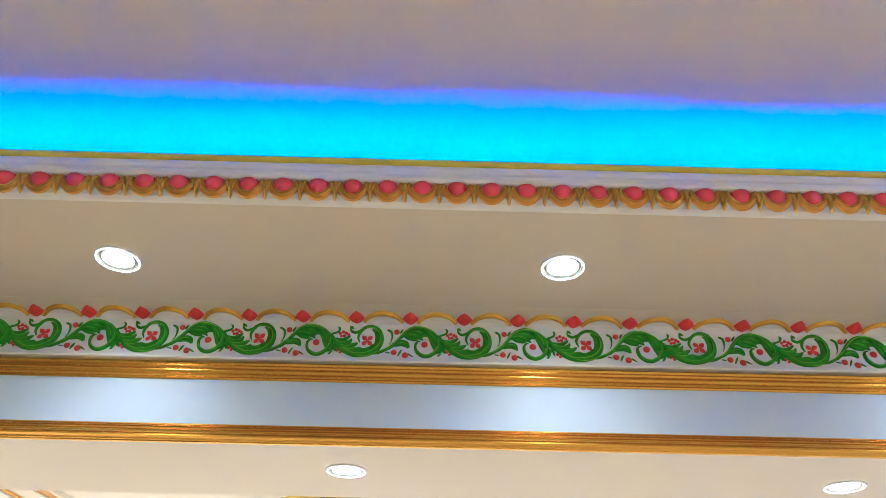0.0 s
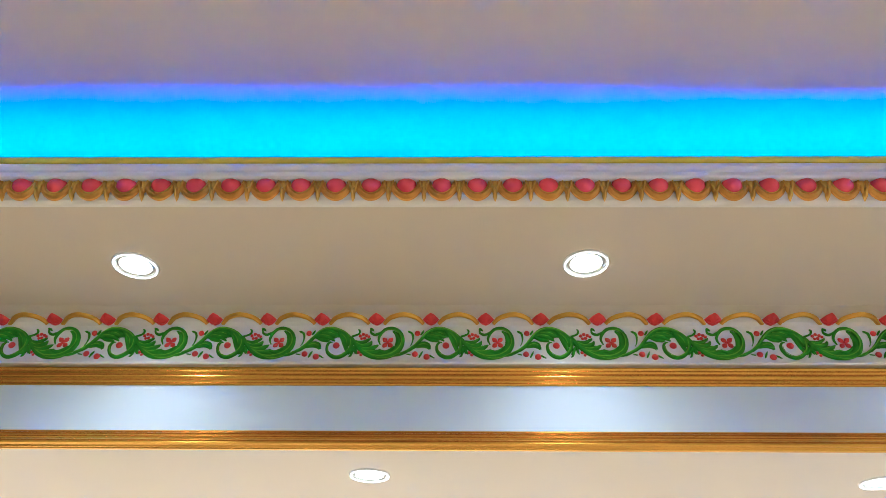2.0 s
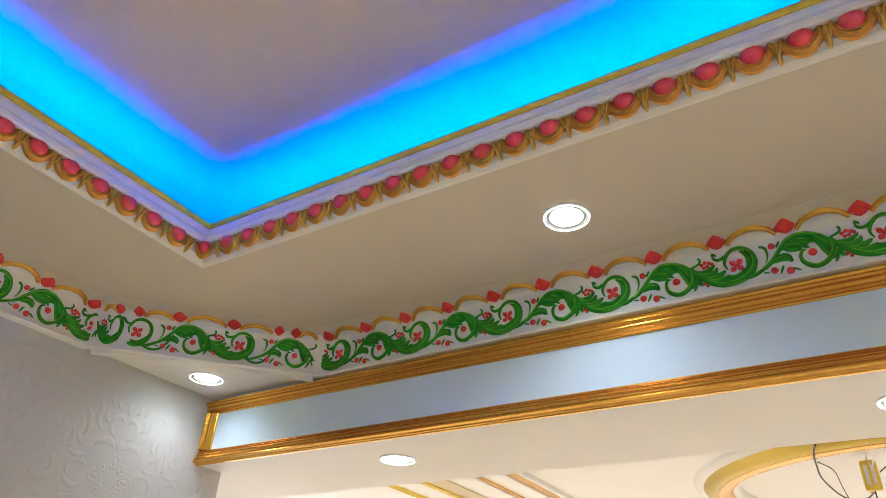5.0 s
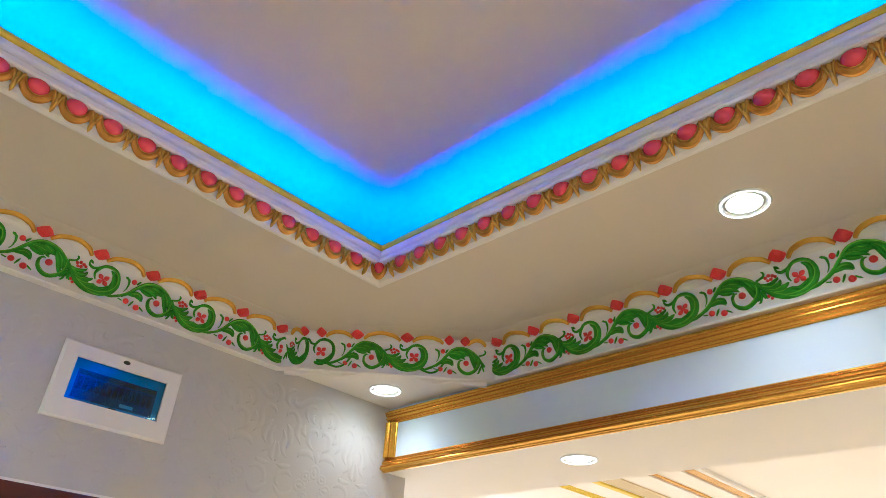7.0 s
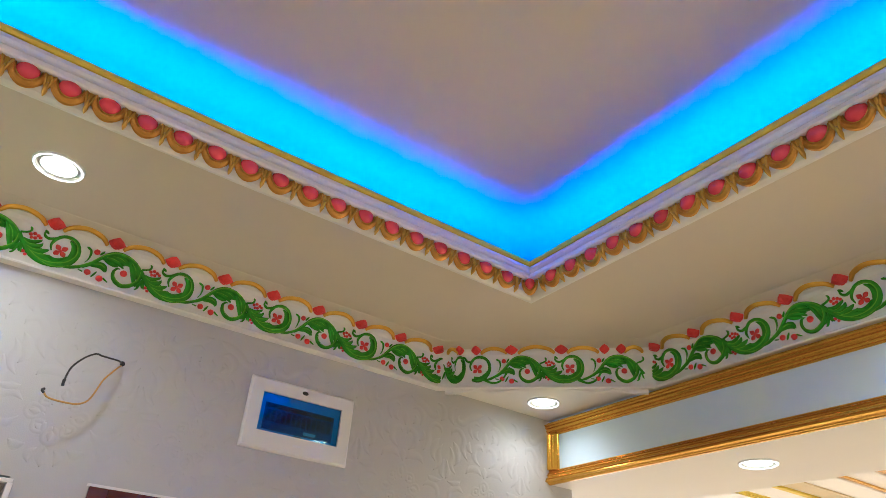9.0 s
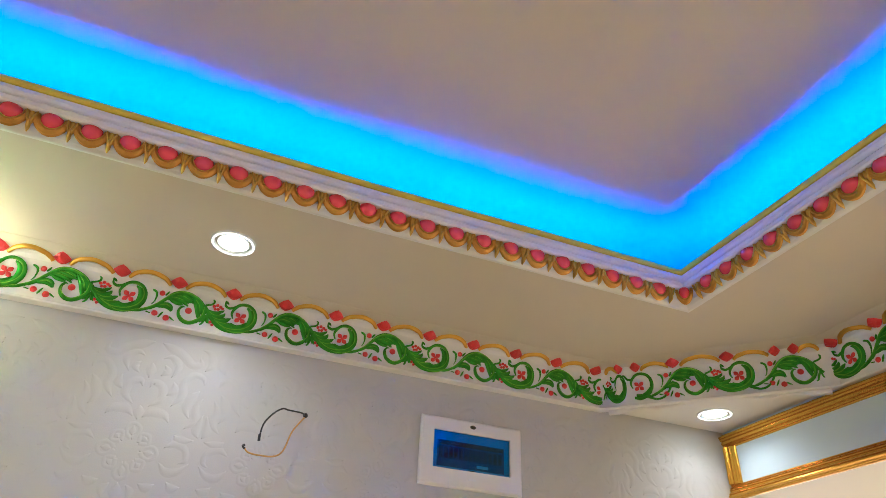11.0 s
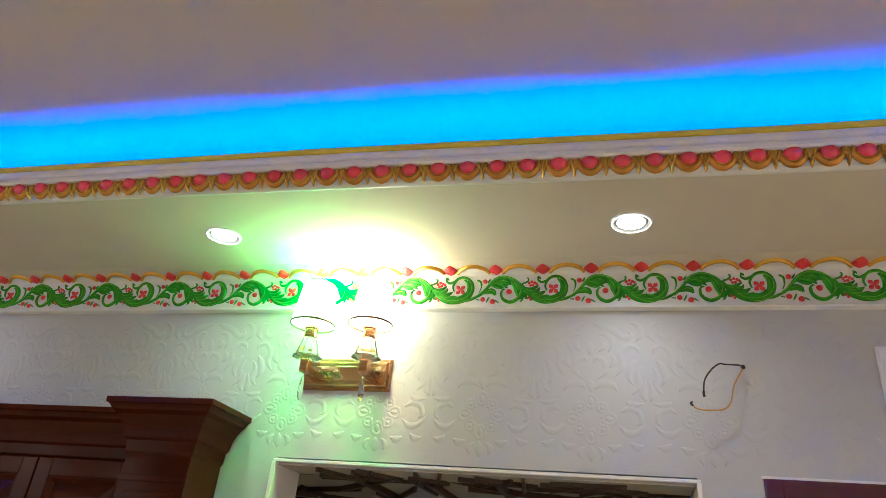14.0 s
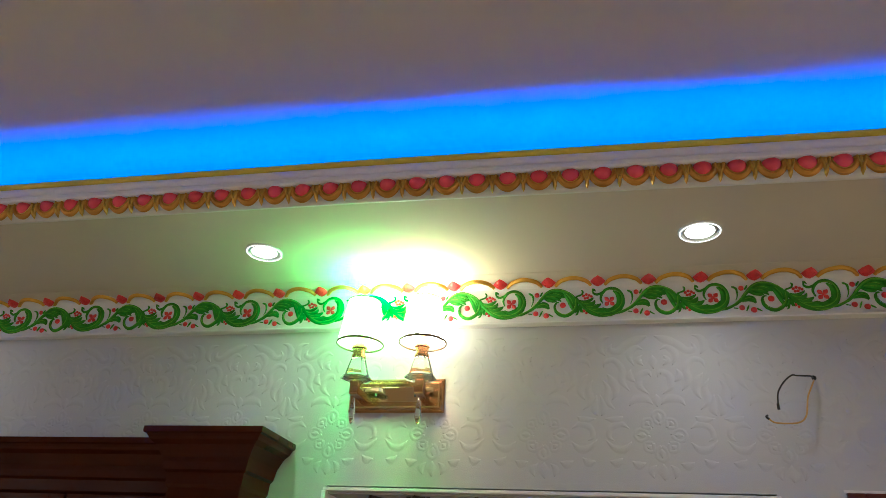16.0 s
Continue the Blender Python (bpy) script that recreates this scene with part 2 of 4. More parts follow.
def tube(pts, r, n=8, steps=6):
    """A round wire through 3D points."""
    bm, line = bmesh.new(), [Vector(p) for p in smooth_line(pts, steps)]
    rows = []
    for i, p in enumerate(line):
        d = (line[min(len(line) - 1, i + 1)] - line[max(0, i - 1)]).normalized()
        a = d.orthogonal().normalized()
        b = d.cross(a)
        rows.append([bm.verts.new(p + (a * math.cos(2 * math.pi * k / n) + b * math.sin(2 * math.pi * k / n)) * r) for k in range(n)])
    for i in range(len(rows) - 1):
        u, v = rows[i], rows[i + 1]
        off = min(range(n), key=lambda o: (v[o].co - u[0].co).length)
        rows[i + 1] = v = v[off:] + v[:off]
        if n > 2 and (v[1].co - u[1].co).length > (v[-1].co - u[1].co).length:
            rows[i + 1] = v = [v[0]] + v[:0:-1]
        for k in range(n):
            bm.faces.new((u[k], u[(k + 1) % n], v[(k + 1) % n], v[k]))
    bm.faces.new(rows[0])
    bm.faces.new(rows[-1])
    return bm


# ---- the large structure ----
X_EAST, Y_SOUTH, Y_FAR, X_FAR = 5.2, -6.8, 6.2, -2.2
BEAM_BACK = 0.56
OPEN_A, OPEN_B, OPEN_TOP = -3.197, -1.812, 2.030
DOOR_A, DOOR_B, DOOR_TOP = -1.627, -0.72, 2.055

tagged(part("floor", boxed(X_FAR - 0.2, X_EAST + 0.2, Y_SOUTH - 0.2, Y_FAR + 0.2, -0.1, 0), FLOOR), "brown glazed tile floor", "floor", kind="structure")

wall = thing("wall_west", (0, 0, 0), "white wall with embossed floral wallpaper", "wall", "structure")
bm = bmesh.new()
box(bm, -0.2, 0, DOOR_B, 0.143, 0, 2.80)
box(bm, -0.2, 0, DOOR_A, DOOR_B, DOOR_TOP, 2.80)
box(bm, -0.2, 0, OPEN_B, DOOR_A, 0, 2.80)
box(bm, -0.2, 0, OPEN_A, OPEN_B, OPEN_TOP + 0.016, 2.80)
box(bm, -0.2, 0, Y_SOUTH, OPEN_A, 0, 2.80)
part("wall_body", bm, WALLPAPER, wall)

tagged(part("wall_east", boxed(X_EAST, X_EAST + 0.2, Y_SOUTH - 0.2, Y_FAR + 0.2, 0, 3.2), CREAM), "plain cream painted wall", "wall", kind="structure")
tagged(part("wall_south", boxed(-0.2, X_EAST, Y_SOUTH - 0.2, Y_SOUTH, 0, 3.2), CREAM), "plain cream painted wall", "wall", kind="structure")
tagged(part("wall_north", boxed(X_FAR, X_EAST, Y_FAR, Y_FAR + 0.2, 0, 3.2), CREAM), "plain cream wall of the next room", "wall", kind="structure")
tagged(part("wall_far_west", boxed(X_FAR - 0.2, X_FAR, 0.0, Y_FAR + 0.2, 0, 3.2), CREAM), "plain cream wall of the next room", "wall", kind="structure")

# soffit border round the tray, as one ring
# inner edge of the border; the west side runs slightly out of square
TRAY_LOOP = [(0.603, -0.604), (4.75, -0.578), (4.75, -6.2), (0.686, -6.2), (0.650, -2.9), (0.614, -1.6)]


def outwards(loop, d):
    """The closed loop (clockwise from above) moved outwards by d."""
    pts, n = [Vector(p) for p in loop], len(loop)
    moved = []
    for i in range(n):
        a, b = (pts[i] - pts[i - 1]).normalized(), (pts[(i + 1) % n] - pts[i]).normalized()
        na, nb = Vector((-a.y, a.x)), Vector((-b.y, b.x))
        bis = (na + nb).normalized()
        moved.append(pts[i] + bis * (d / bis.dot(nb)))
    return moved


RIMS = [(-0.2, Y_BEAM + 0.2), (X_EAST, Y_BEAM + 0.2), (X_EAST, Y_SOUTH), (-0.2, Y_SOUTH), (-0.2, -2.9), (-0.2, -1.6)]
bm, loops = bmesh.new(), []
for z in (Z_SOFFIT, 2.80):
    loops.append([[bm.verts.new((x, y, z)) for x, y in ring] for ring in (outwards(TRAY_LOOP, 0.03), RIMS)])
for i in range(6):
    j = (i + 1) % 6
    for (a, b) in ((loops[0][0], loops[0][1]), (loops[1][0], loops[1][1]), (loops[0][0], loops[1][0]), (loops[0][1], loops[1][1])):
        bm.faces.new((a[i], a[j], b[j], b[i]))
tagged(part("soffit", bm, CEIL), "matt white lowered ceiling border with downlights", "ceiling", kind="structure")
tagged(part("ceiling", boxed(-0.3, X_EAST + 0.1, Y_SOUTH - 0.1, Y_BEAM + 0.2, Z_TOP, Z_TOP + 0.1), CEIL), "matt white raised tray ceiling lit blue along its edge", "ceiling", kind="structure")

# unseen dark lining inside the cove, added to soak up bounced blue light
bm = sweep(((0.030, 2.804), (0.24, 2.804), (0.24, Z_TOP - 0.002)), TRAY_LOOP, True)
tagged(part("cove_light_trap", bm, material("light_trap_dark", (0.10, 0.09, 0.08), 0.9, vary=0.15)), "unseen dark lining added to soak up stray light in the cove", "cove", kind="structure")

# beam between the rooms
beam = thing("beam", (0, 0, 0), "white painted beam with a gold framed panel", "beam", "structure")
bm = boxed(-0.005, X_EAST, Y_BEAM + 0.004, BEAM_BACK, Z_BEAM, 3.1)
box(bm, X_FAR, -0.005, 0.145, BEAM_BACK, Z_BEAM, 3.1)
part("beam_body", bm, CREAM, beam)
part("panel", boxed(0.0, X_EAST, Y_BEAM, Y_BEAM + 0.02, Z_BEAM + 0.01, 2.60), PANEL, beam, "pale blue-white satin panel")
MOULD = ((0, 0), (-0.004, 0.0005), (-0.007, 0.004), (-0.004, 0.0055), (-0.010, 0.009), (-0.014, 0.0115), (-0.010, 0.013), (-0.016, 0.017), (-0.019, 0.0215), (-0.014, 0.0235), (-0.014, 0.027), (-0.020, 0.030), (-0.024, 0.0345), (-0.020, 0.0365), (-0.025, 0.040), (-0.027, 0.0445), (-0.022, 0.047), (-0.016, 0.048), (-0.013, 0.0515), (-0.009, 0.053), (-0.008, 0.056), (0, 0.0565))


def moulding(length, flip):
    """A stepped gold moulding along x; its lip lies at z 0.056, or at 0 when flipped."""
    bm = bmesh.new()
    rows = [[bm.verts.new((x, y, (0.056 - z) if flip else z)) for y, z in MOULD] for x in (0, length)]
    for j in range(len(MOULD) - 1):
        bm.faces.new((rows[0][j], rows[1][j], rows[1][j + 1], rows[0][j + 1]))
    bm.faces.new(rows[0])
    bm.faces.new(rows[1][::-1])
    return bm


part("frame_top", moulding(X_EAST, False), GOLD, beam, "stepped gold moulding", m=pose(0, Y_BEAM, 2.533))
part("frame_bottom", moulding(X_EAST, True), GOLD, beam, "stepped gold moulding", m=pose(0, Y_BEAM, Z_BEAM - 0.003))
part("frame_side", moulding(0.141, False), GOLD, beam, "stepped gold moulding", m=pose(0.058, Y_BEAM, Z_BEAM + 0.052, 0, -90, 0))

# tray fascia with its lip
tray = thing("tray_moulding", (0, 0, 0), "white stepped tray moulding with red eggs and gold cups", "moulding", "structure")
FASCIA = ((0.042, 2.750), (0.041, 2.7455), (0.033, 2.7445), (0.028, 2.746), (0.020, 2.750), (0.010, 2.760), (0.006, 2.775), (0.006, 2.791),
          (-0.012, 2.792), (-0.017, 2.797), (-0.017, 2.808), (-0.010, 2.811), (-0.003, 2.821), (-0.008, 2.825), (-0.012, 2.833), (-0.010, 2.844), (-0.004, 2.847))
part("fascia", sweep(FASCIA, TRAY_LOOP, True), PLASTER, tray)
part("gold_line", sweep(((-0.004, 2.847), (-0.010, 2.848), (-0.013, 2.857), (-0.011, 2.867), (-0.003, 2.8705)), TRAY_LOOP, True), YELLOW, tray, "thin yellow gold line")
part("lip", sweep(((-0.003, 2.8705), (0.0, 2.872), (0.016, 2.872), (0.016, 2.80), (0.05, 2.798)), TRAY_LOOP, True), PLASTER, tray)

# blue tape behind the lip, laid a little unevenly
random.seed(7)
bm, rows = bmesh.new(), []
corners = outwards(TRAY_LOOP, 0.042)
for i in range(6):
    a, b = corners[i], corners[(i + 1) % 6]
    d = (b - a).normalized()
    side = Vector((-d.y, d.x))
    count = int((b - a).length / 0.08)
    for k in range(count):
        p = a + (b - a) * (k / count)
        w = 0.019 * noise.noise((p.x * 1.3, p.y * 1.3, 3.0)) + 0.003 * noise.noise((p.x * 6, p.y * 6, 5.0))
        h = 2.827 + 0.006 * noise.noise((p.x * 1.5, p.y * 1.5, 17.0))
        rows.append([bm.verts.new((p.x + side.x * (w + o), p.y + side.y * (w + o), h - o * 1.3)) for o in (-0.0055, 0.0055)])
for i in range(len(rows)):
    a, b = rows[i], rows[(i + 1) % len(rows)]
    bm.faces.new((a[0], a[1], b[1], b[0]))
tagged(part("led_tape", bm, TAPE), "glowing blue light tape laid behind the tray lip", "led strip")

# ---- carved cornice ----
WALL_LINE = [(X_EAST, Y_BEAM), (0.575, Y_BEAM), (0.0, -0.550), (0.0, Y_SOUTH)]
CORNICE = ((0.0, 2.5885), (0.030, 2.590), (0.032, 2.594), (0.030, 2.598), (0.016, 2.5995), (0.012, 2.602), (0.012, 2.630), (0.012, 2.660), (0.0135, 2.685), (0.017, 2.703),
           (0.025, 2.722), (0.034, 2.732), (0.045, 2.7385), (0.062, 2.7435), (0.085, 2.7465), (0.100, 2.7487), (0.102, 2.750))
cornice = thing("cornice", (0, 0, 0), "white plaster cornice carved with green vines and red flowers", "cornice", "structure")
part("cornice_body", sweep(CORNICE[:13], WALL_LINE), PLASTER, cornice)
part("cornice_flange", sweep(CORNICE[12:], WALL_LINE), CEIL, cornice, "flat flange painted like the ceiling")
bm = bmesh.new()
low = [bm.verts.new((x, y, 2.600)) for x, y in ((0, Y_BEAM), (0.582, Y_BEAM), (0, -0.557))]
high = [bm.verts.new((v.co.x, v.co.y, 2.66)) for v in low]
bm.faces.new(low)
bm.faces.new(high[::-1])
for i in range(3):
    bm.faces.new((low[i], low[(i + 1) % 3], high[(i + 1) % 3], high[i]))
part("corner_soffit", bm, PLASTER, cornice)

FACE = CORNICE[5:]
_len = [0]
for a, b in zip(FACE, FACE[1:]):
    _len.append(_len[-1] + math.hypot(b[0] - a[0], b[1] - a[1]))


def on_cornice(x, s, h):
    """Point h above the carved face at s along its height; y points into the wall."""
    s = min(max(s, 0), _len[-1] - 1e-5)
    i = max(k for k in range(len(_len) - 1) if _len[k] <= s)
    t = (s - _len[i]) / (_len[i + 1] - _len[i])
    (u0, z0), (u1, z1) = FACE[i], FACE[i + 1]
    d = math.hypot(u1 - u0, z1 - z0)
    nu, nz = (z1 - z0) / d, -(u1 - u0) / d
    return (x, -(u0 + (u1 - u0) * t + nu * h), z0 + (z1 - z0) * t + nz * h)


PX, PV = 0.0006, 0.00068


def drawn(text):
    """Points 'x,y,w' of a drawn carving, turned to metres on the face."""
    out = []
    for w in text.split():
        x, y, r = [float(c) for c in w.split(",")]
        out.append(((x - 222) * PX, 0.014 + (285 - y) * PV, r * PX))
    return out


def carve(*lines, height=0.008, base=0.0):
    bm = bmesh.new()
    for text in lines:
        ribbon(bm, drawn(text), height, on_cornice, 4, base)
    return bm


VINE_A = mesh_of(carve(
    "92,178,6 118,212,10 150,246,13 195,272,12 240,280,11 290,273,12 332,252,13 356,218,11 357,180,10 338,150,9 303,137,9 268,142,8 244,163,8 234,190,6 244,215,3",
    "240,245,8 270,252,9 300,240,7 316,222,2",
    "262,255,9 300,258,10 335,235,8 345,215,2",
    "110,205,9 150,222,15 190,212,11 200,196,2", "128,225,10 170,240,15 215,228,11 235,216,2",
    "150,242,10 195,256,14 235,248,9 246,238,2", "115,200,7 150,205,11 185,190,6 192,180,1",
    "118,215,4 165,230,4 205,220,2",
    "190,140,3 194,158,6 214,167,7 236,160,6 252,148,3", "188,138,5 200,143,6 208,150,2",
    "120,220,5 104,232,7 92,252,7 82,264,3", "112,228,5 116,250,6 120,262,2"), "vine", GREEN, True)
VINE_B = mesh_of(carve(
    "300,272,4 345,266,6 390,245,7 425,220,8 455,188,9 490,155,10 530,140,11 575,142,11 620,158,10 655,185,9 680,215,8 700,235,6",
    "470,180,8 505,172,14 545,180,12 575,198,3", "490,165,9 530,160,14 565,172,11 588,178,2", "530,150,9 565,155,12 592,165,3",
    "475,178,6 500,188,11 530,195,9 550,196,2", "500,168,3 540,172,3 575,185,2",
    "655,178,8 662,205,10 655,238,9 630,266,9 595,280,9 562,272,9 540,250,8 536,222,7 548,205,5 562,204,2",
    "600,155,8 625,175,12 640,205,10 644,228,2", "620,165,8 645,190,11 655,220,8 652,240,2", "590,152,6 612,182,8 622,205,2",
    "660,175,5 685,168,5 698,160,5 700,148,5 692,142,3",
    "395,248,4 430,222,8 465,208,11 492,215,10 503,238,3", "430,228,6 465,222,9 490,232,5 498,242,1",
    "390,153,5 406,160,6 412,180,5 408,205,3 398,222,2", "385,152,4 398,151,3",
    "452,168,4 462,155,5 468,146,2", "382,262,3 404,266,3", "446,280,3 456,262,5 464,248,2", "500,268,4 514,276,4 526,282,2",
    "690,215,4 672,245,6 662,270,5 652,276,2", "684,225,4 690,250,5 696,264,2"), "vine", GREEN, True)
LIME = material("light_green_enamel", (0.26, 0.58, 0.0), 0.26, metal=0.3, spec=0.2, vary=0.3, scale=45, grain=260, bump=0.05, spread=0.1)
STROKE_A = mesh_of(carve(
    "150,240,2 195,265,2.5 240,273,2.5 290,266,2.5 328,246,2.5 350,215,2.5 351,182,2.5 334,154,2 303,142,2 270,147,1.5",
    "118,206,1.5 150,218,2 188,208,1", "136,228,1.5 172,236,2 212,225,1", "160,246,1.5 198,251,2 232,244,1",
    "205,272,1.5 250,286,2 300,281,2 335,264,1", height=0.0025, base=0.0072), "brush_stroke", LIME, True)
STROKE_B = mesh_of(carve(
    "330,268,1.5 385,245,2 425,215,2 455,183,2 490,152,2.5 530,135,2.5 575,137,2.5 618,152,2 650,178,1.5",
    "656,190,1.5 657,212,2 650,238,2.5 626,262,2.5 595,275,2.5 566,267,2 545,248,2 541,225,1.5",
    "485,172,1.5 515,170,2 550,176,1", "505,158,1.5 540,156,2 575,168,1", "606,162,1.5 630,185,2 640,212,1",
    "440,222,1.5 468,213,2 492,222,1", height=0.0025, base=0.0072), "brush_stroke", LIME, True)
TAIL = mesh_of(carve("290,272,6 330,277,6 375,283,6 410,274,6 434,250,6 446,226,4", "250,272,5 300,262,6 345,240,4"), "vine", GREEN, True)
BLADE_A = mesh_of(carve("112,196,3 140,222,13 178,242,19 222,256,16 268,268,5", "306,150,4 328,166,11 337,195,14 330,230,15 302,256,12 268,268,5", height=0.0062), "leaf", GREEN, True)
BLADE_B = mesh_of(carve("452,186,4 486,168,13 526,158,17 566,164,12 596,178,4", "590,160,4 616,190,12 632,222,13 642,256,5", "400,240,3 440,222,7 475,218,9 500,232,4", height=0.0062), "leaf", GREEN, True)
bm = bmesh.new()
for k in range(4):
    a = math.radians(45 + 90 * k)
    ribbon(bm, [((282 - 222) * PX + math.cos(a) * 0.002, 0.014 + (285 - 205) * PV + math.sin(a) * 0.002, 0.002),
                ((282 - 222) * PX + math.cos(a) * 0.012, 0.014 + (285 - 205) * PV + math.sin(a) * 0.012, 0.0078),
                ((282 - 222) * PX + math.cos(a) * 0.021, 0.014 + (285 - 205) * PV + math.sin(a) * 0.021, 0.003)], 0.0055, on_cornice, 4)
dome(bm, (282 - 222) * PX, 0.014 + 80 * PV, 0.004, 0.004, 0.008, on_cornice, 8, 2)
FLOWER = mesh_of(bm, "flower", RED, True)


def berries(name, spots):
    bm = bmesh.new()
    for x, y, r in spots:
        dome(bm, (x - 222) * PX, 0.014 + (285 - y) * PV, r * PX, r * PX, r * PX * 0.8, on_cornice)
    return mesh_of(bm, name, RED, True)


CLUSTER = berries("berry_cluster", [(137, 172, 9), (153, 165, 9), (170, 170, 9), (182, 176, 8), (160, 183, 9), (145, 185, 8)])
PAIR = berries("berry_cluster", [(135, 254, 9), (148, 266, 8), (152, 254, 7)])
BERRIES = [berries("berry", [s]) for s in ((435, 160, 15), (425, 262, 16), (485, 275, 17), (583, 219, 18))]
bm = bmesh.new()
ribbon(bm, [(0.024, 0.129, 0.006), (0.046, 0.152, 0.0080), (0.085, 0.167, 0.0085), (0.124, 0.152, 0.0080), (0.146, 0.129, 0.006)], 0.011, on_cornice, 6)
ARCH = mesh_of(bm, "arch", ARCHGOLD, True)
bm = bmesh.new()
edge = [(0, 0.173), (0.013, 0.161), (0.026, 0.144), (0.018, 0.133), (0.010, 0.126), (-0.010, 0.126), (-0.018, 0.133), (-0.026, 0.144), (-0.013, 0.161)]
foot = [bm.verts.new(on_cornice(x, t, 0.0)) for x, t in edge]
brim = [bm.verts.new(on_cornice(x * 0.93, 0.146 + (t - 0.146) * 0.93, 0.0055)) for x, t in edge]
peak = bm.verts.new(on_cornice(0, 0.142, 0.0105))
for i in range(9):
    j = (i + 1) % 9
    bm.faces.new((foot[i], foot[j], brim[j], brim[i]))
    bm.faces.new((brim[i], brim[j], peak))
for k in range(5):
    a = math.radians(90 + (k - 2) * 30)
    r = (0.036, 0.029, 0.023)[abs(k - 2)]
    ribbon(bm, [(0, 0.130, 0.001), (math.cos(a) * r * 0.6, 0.130 + math.sin(a) * r * 0.6, 0.0022), (math.cos(a) * r, 0.130 + math.sin(a) * r, 0.0012)], 0.004, on_cornice, 2, 0.0075)
dome(bm, 0, 0.128, 0.008, 0.005, 0.008, on_cornice, 8, 2)
SHELL = mesh_of(bm, "shell", RED, True)


def repeat(m, first=True, second=True):
    """One repeat of the carving: a ring half and a climbing half."""
    if first:
        for name, me in (("vine", VINE_A), ("leaf", BLADE_A), ("brush_stroke", STROKE_A), ("flower", FLOWER), ("berry_cluster", CLUSTER), ("berry_cluster", PAIR)):
            shared(name, me, cornice, m)
    if second:
        shared("vine", VINE_B, cornice, m)
        shared("brush_stroke", STROKE_B, cornice, m)
        shared("leaf", BLADE_B, cornice, m)
        for me in BERRIES:
            shared("berry", me, cornice, m)


def crown(m, shell=True, arch=True):
    if shell:
        shared("shell", SHELL, cornice, m)
    if arch:
        shared("arch", ARCH, cornice, m)


STEP = 0.1698


def along_beam(i, first, pitch, joint, wider):
    """Places along the beam: the pieces past the joint were cast a little wider."""
    return first + pitch * min(i, joint) + wider * max(0, i - joint)


for i in range(0, 25):
    x, nxt = along_beam(i, 0.611, 0.1690, 13, 0.1762), along_beam(i + 1, 0.611, 0.1690, 13, 0.1762)
    m = pose(x, Y_BEAM, 0) @ Matrix.Diagonal(((nxt - x) / 0.17, 1, 1, 1))
    crown(m)
    if i % 2 == 0:
        repeat(m)
for k in range(-2, 34):
    m = pose(0, -0.922 - STEP * k, 0, 0, 0, 90) @ Matrix.Diagonal((STEP / 0.17, 1, 1, 1))
    crown(m, arch=k > -2)
    if k % 2 == 0:
        repeat(m, second=k > -2)
# slanted face across the corner: an uncut middle piece between two short cut ones
mid = pose(0.2875, -0.2625, 0, 0, 0, 45)
for x, wide in ((-0.318, 0.72), (-0.254, 0.76), (-0.119, 1.0), (0.068, 1.0), (0.226, 0.74), (0.286, 0.76)):
    shared("shell", SHELL, cornice, mid @ pose(x, 0, 0) @ Matrix.Diagonal((wide, 1, 1, 1)))
for x, wide, tall in ((-0.374, 0.34, 0.70), (-0.254, 0.80, 0.74), (-0.119, 1.10, 1.0), (0.068, 0.93, 0.74), (0.286, 0.52, 0.72)):
    flat_arch = bmesh.new()
    ribbon(flat_arch, [(wide * u, 0.129 + (v - 0.129) * tall * 0.9, w) for u, v, w in ((0.024, 0.129, 0.006), (0.046, 0.152, 0.0080), (0.085, 0.167, 0.0085), (0.124, 0.152, 0.0080), (0.146, 0.129, 0.006))], 0.011, on_cornice, 6)
    part("arch", flat_arch, ARCHGOLD, cornice, smooth=True, m=mid @ pose(x, 0, 0))
RING_ONLY = mesh_of(carve(
    "250,268,9 290,273,12 332,252,13 356,218,11 357,180,10 338,150,9 303,137,9 268,142,8 244,163,8 234,190,6 244,215,3",
    "188,138,5 200,143,6 214,160,7 236,164,6 252,152,3", "262,255,9 300,258,10 335,235,8 345,215,2"), "vine", GREEN, True)
LINK = mesh_of(carve("318,262,9 350,278,7 385,287,6 420,280,6 448,258,6 470,225,6 486,196,5", "322,258,5 352,268,4"), "vine", GREEN, True)
left, middle, right, end = [mid @ pose(x, 0, 0) for x in (-0.286, -0.277, 0.062, 0.077)]
for name, me in (("vine", RING_ONLY), ("flower", FLOWER), ("vine", LINK)):
    shared(name, me, cornice, left)
repeat(middle, first=False)
repeat(right, second=False)
shared("vine", LINK, cornice, right)
repeat(end, first=False)
cut = mid @ pose(-0.342, 0, 0) @ Matrix.Diagonal((0.52, 1, 1, 1))
for name, me in (("vine", VINE_A), ("leaf", BLADE_A), ("berry_cluster", CLUSTER)):
    shared(name, me, cornice, cut)
# scalloped board under the slanted face
bm, rows = bmesh.new(), []
for k in range(49):
    u = -0.372 + 0.744 * k / 48
    a = abs(u)
    drop = 0.016 * (a / 0.19) ** 2 if a < 0.19 else 0.016 - 0.010 * math.sin(min(1, (a - 0.19) / 0.12) * math.pi)
    rows.append([bm.verts.new((u, y, z)) for y, z in ((-0.014, 2.5975), (-0.014, 2.5925 - drop), (-0.006, 2.5895 - drop), (0.006, 2.5925 - drop), (0.006, 2.5975))])
for a, b in zip(rows, rows[1:]):
    for k in range(4):
        bm.faces.new((a[k], b[k], b[k + 1], a[k + 1]))
part("scalloped_board", bm, PLASTER, cornice, "white board with a scalloped lower edge", m=mid)

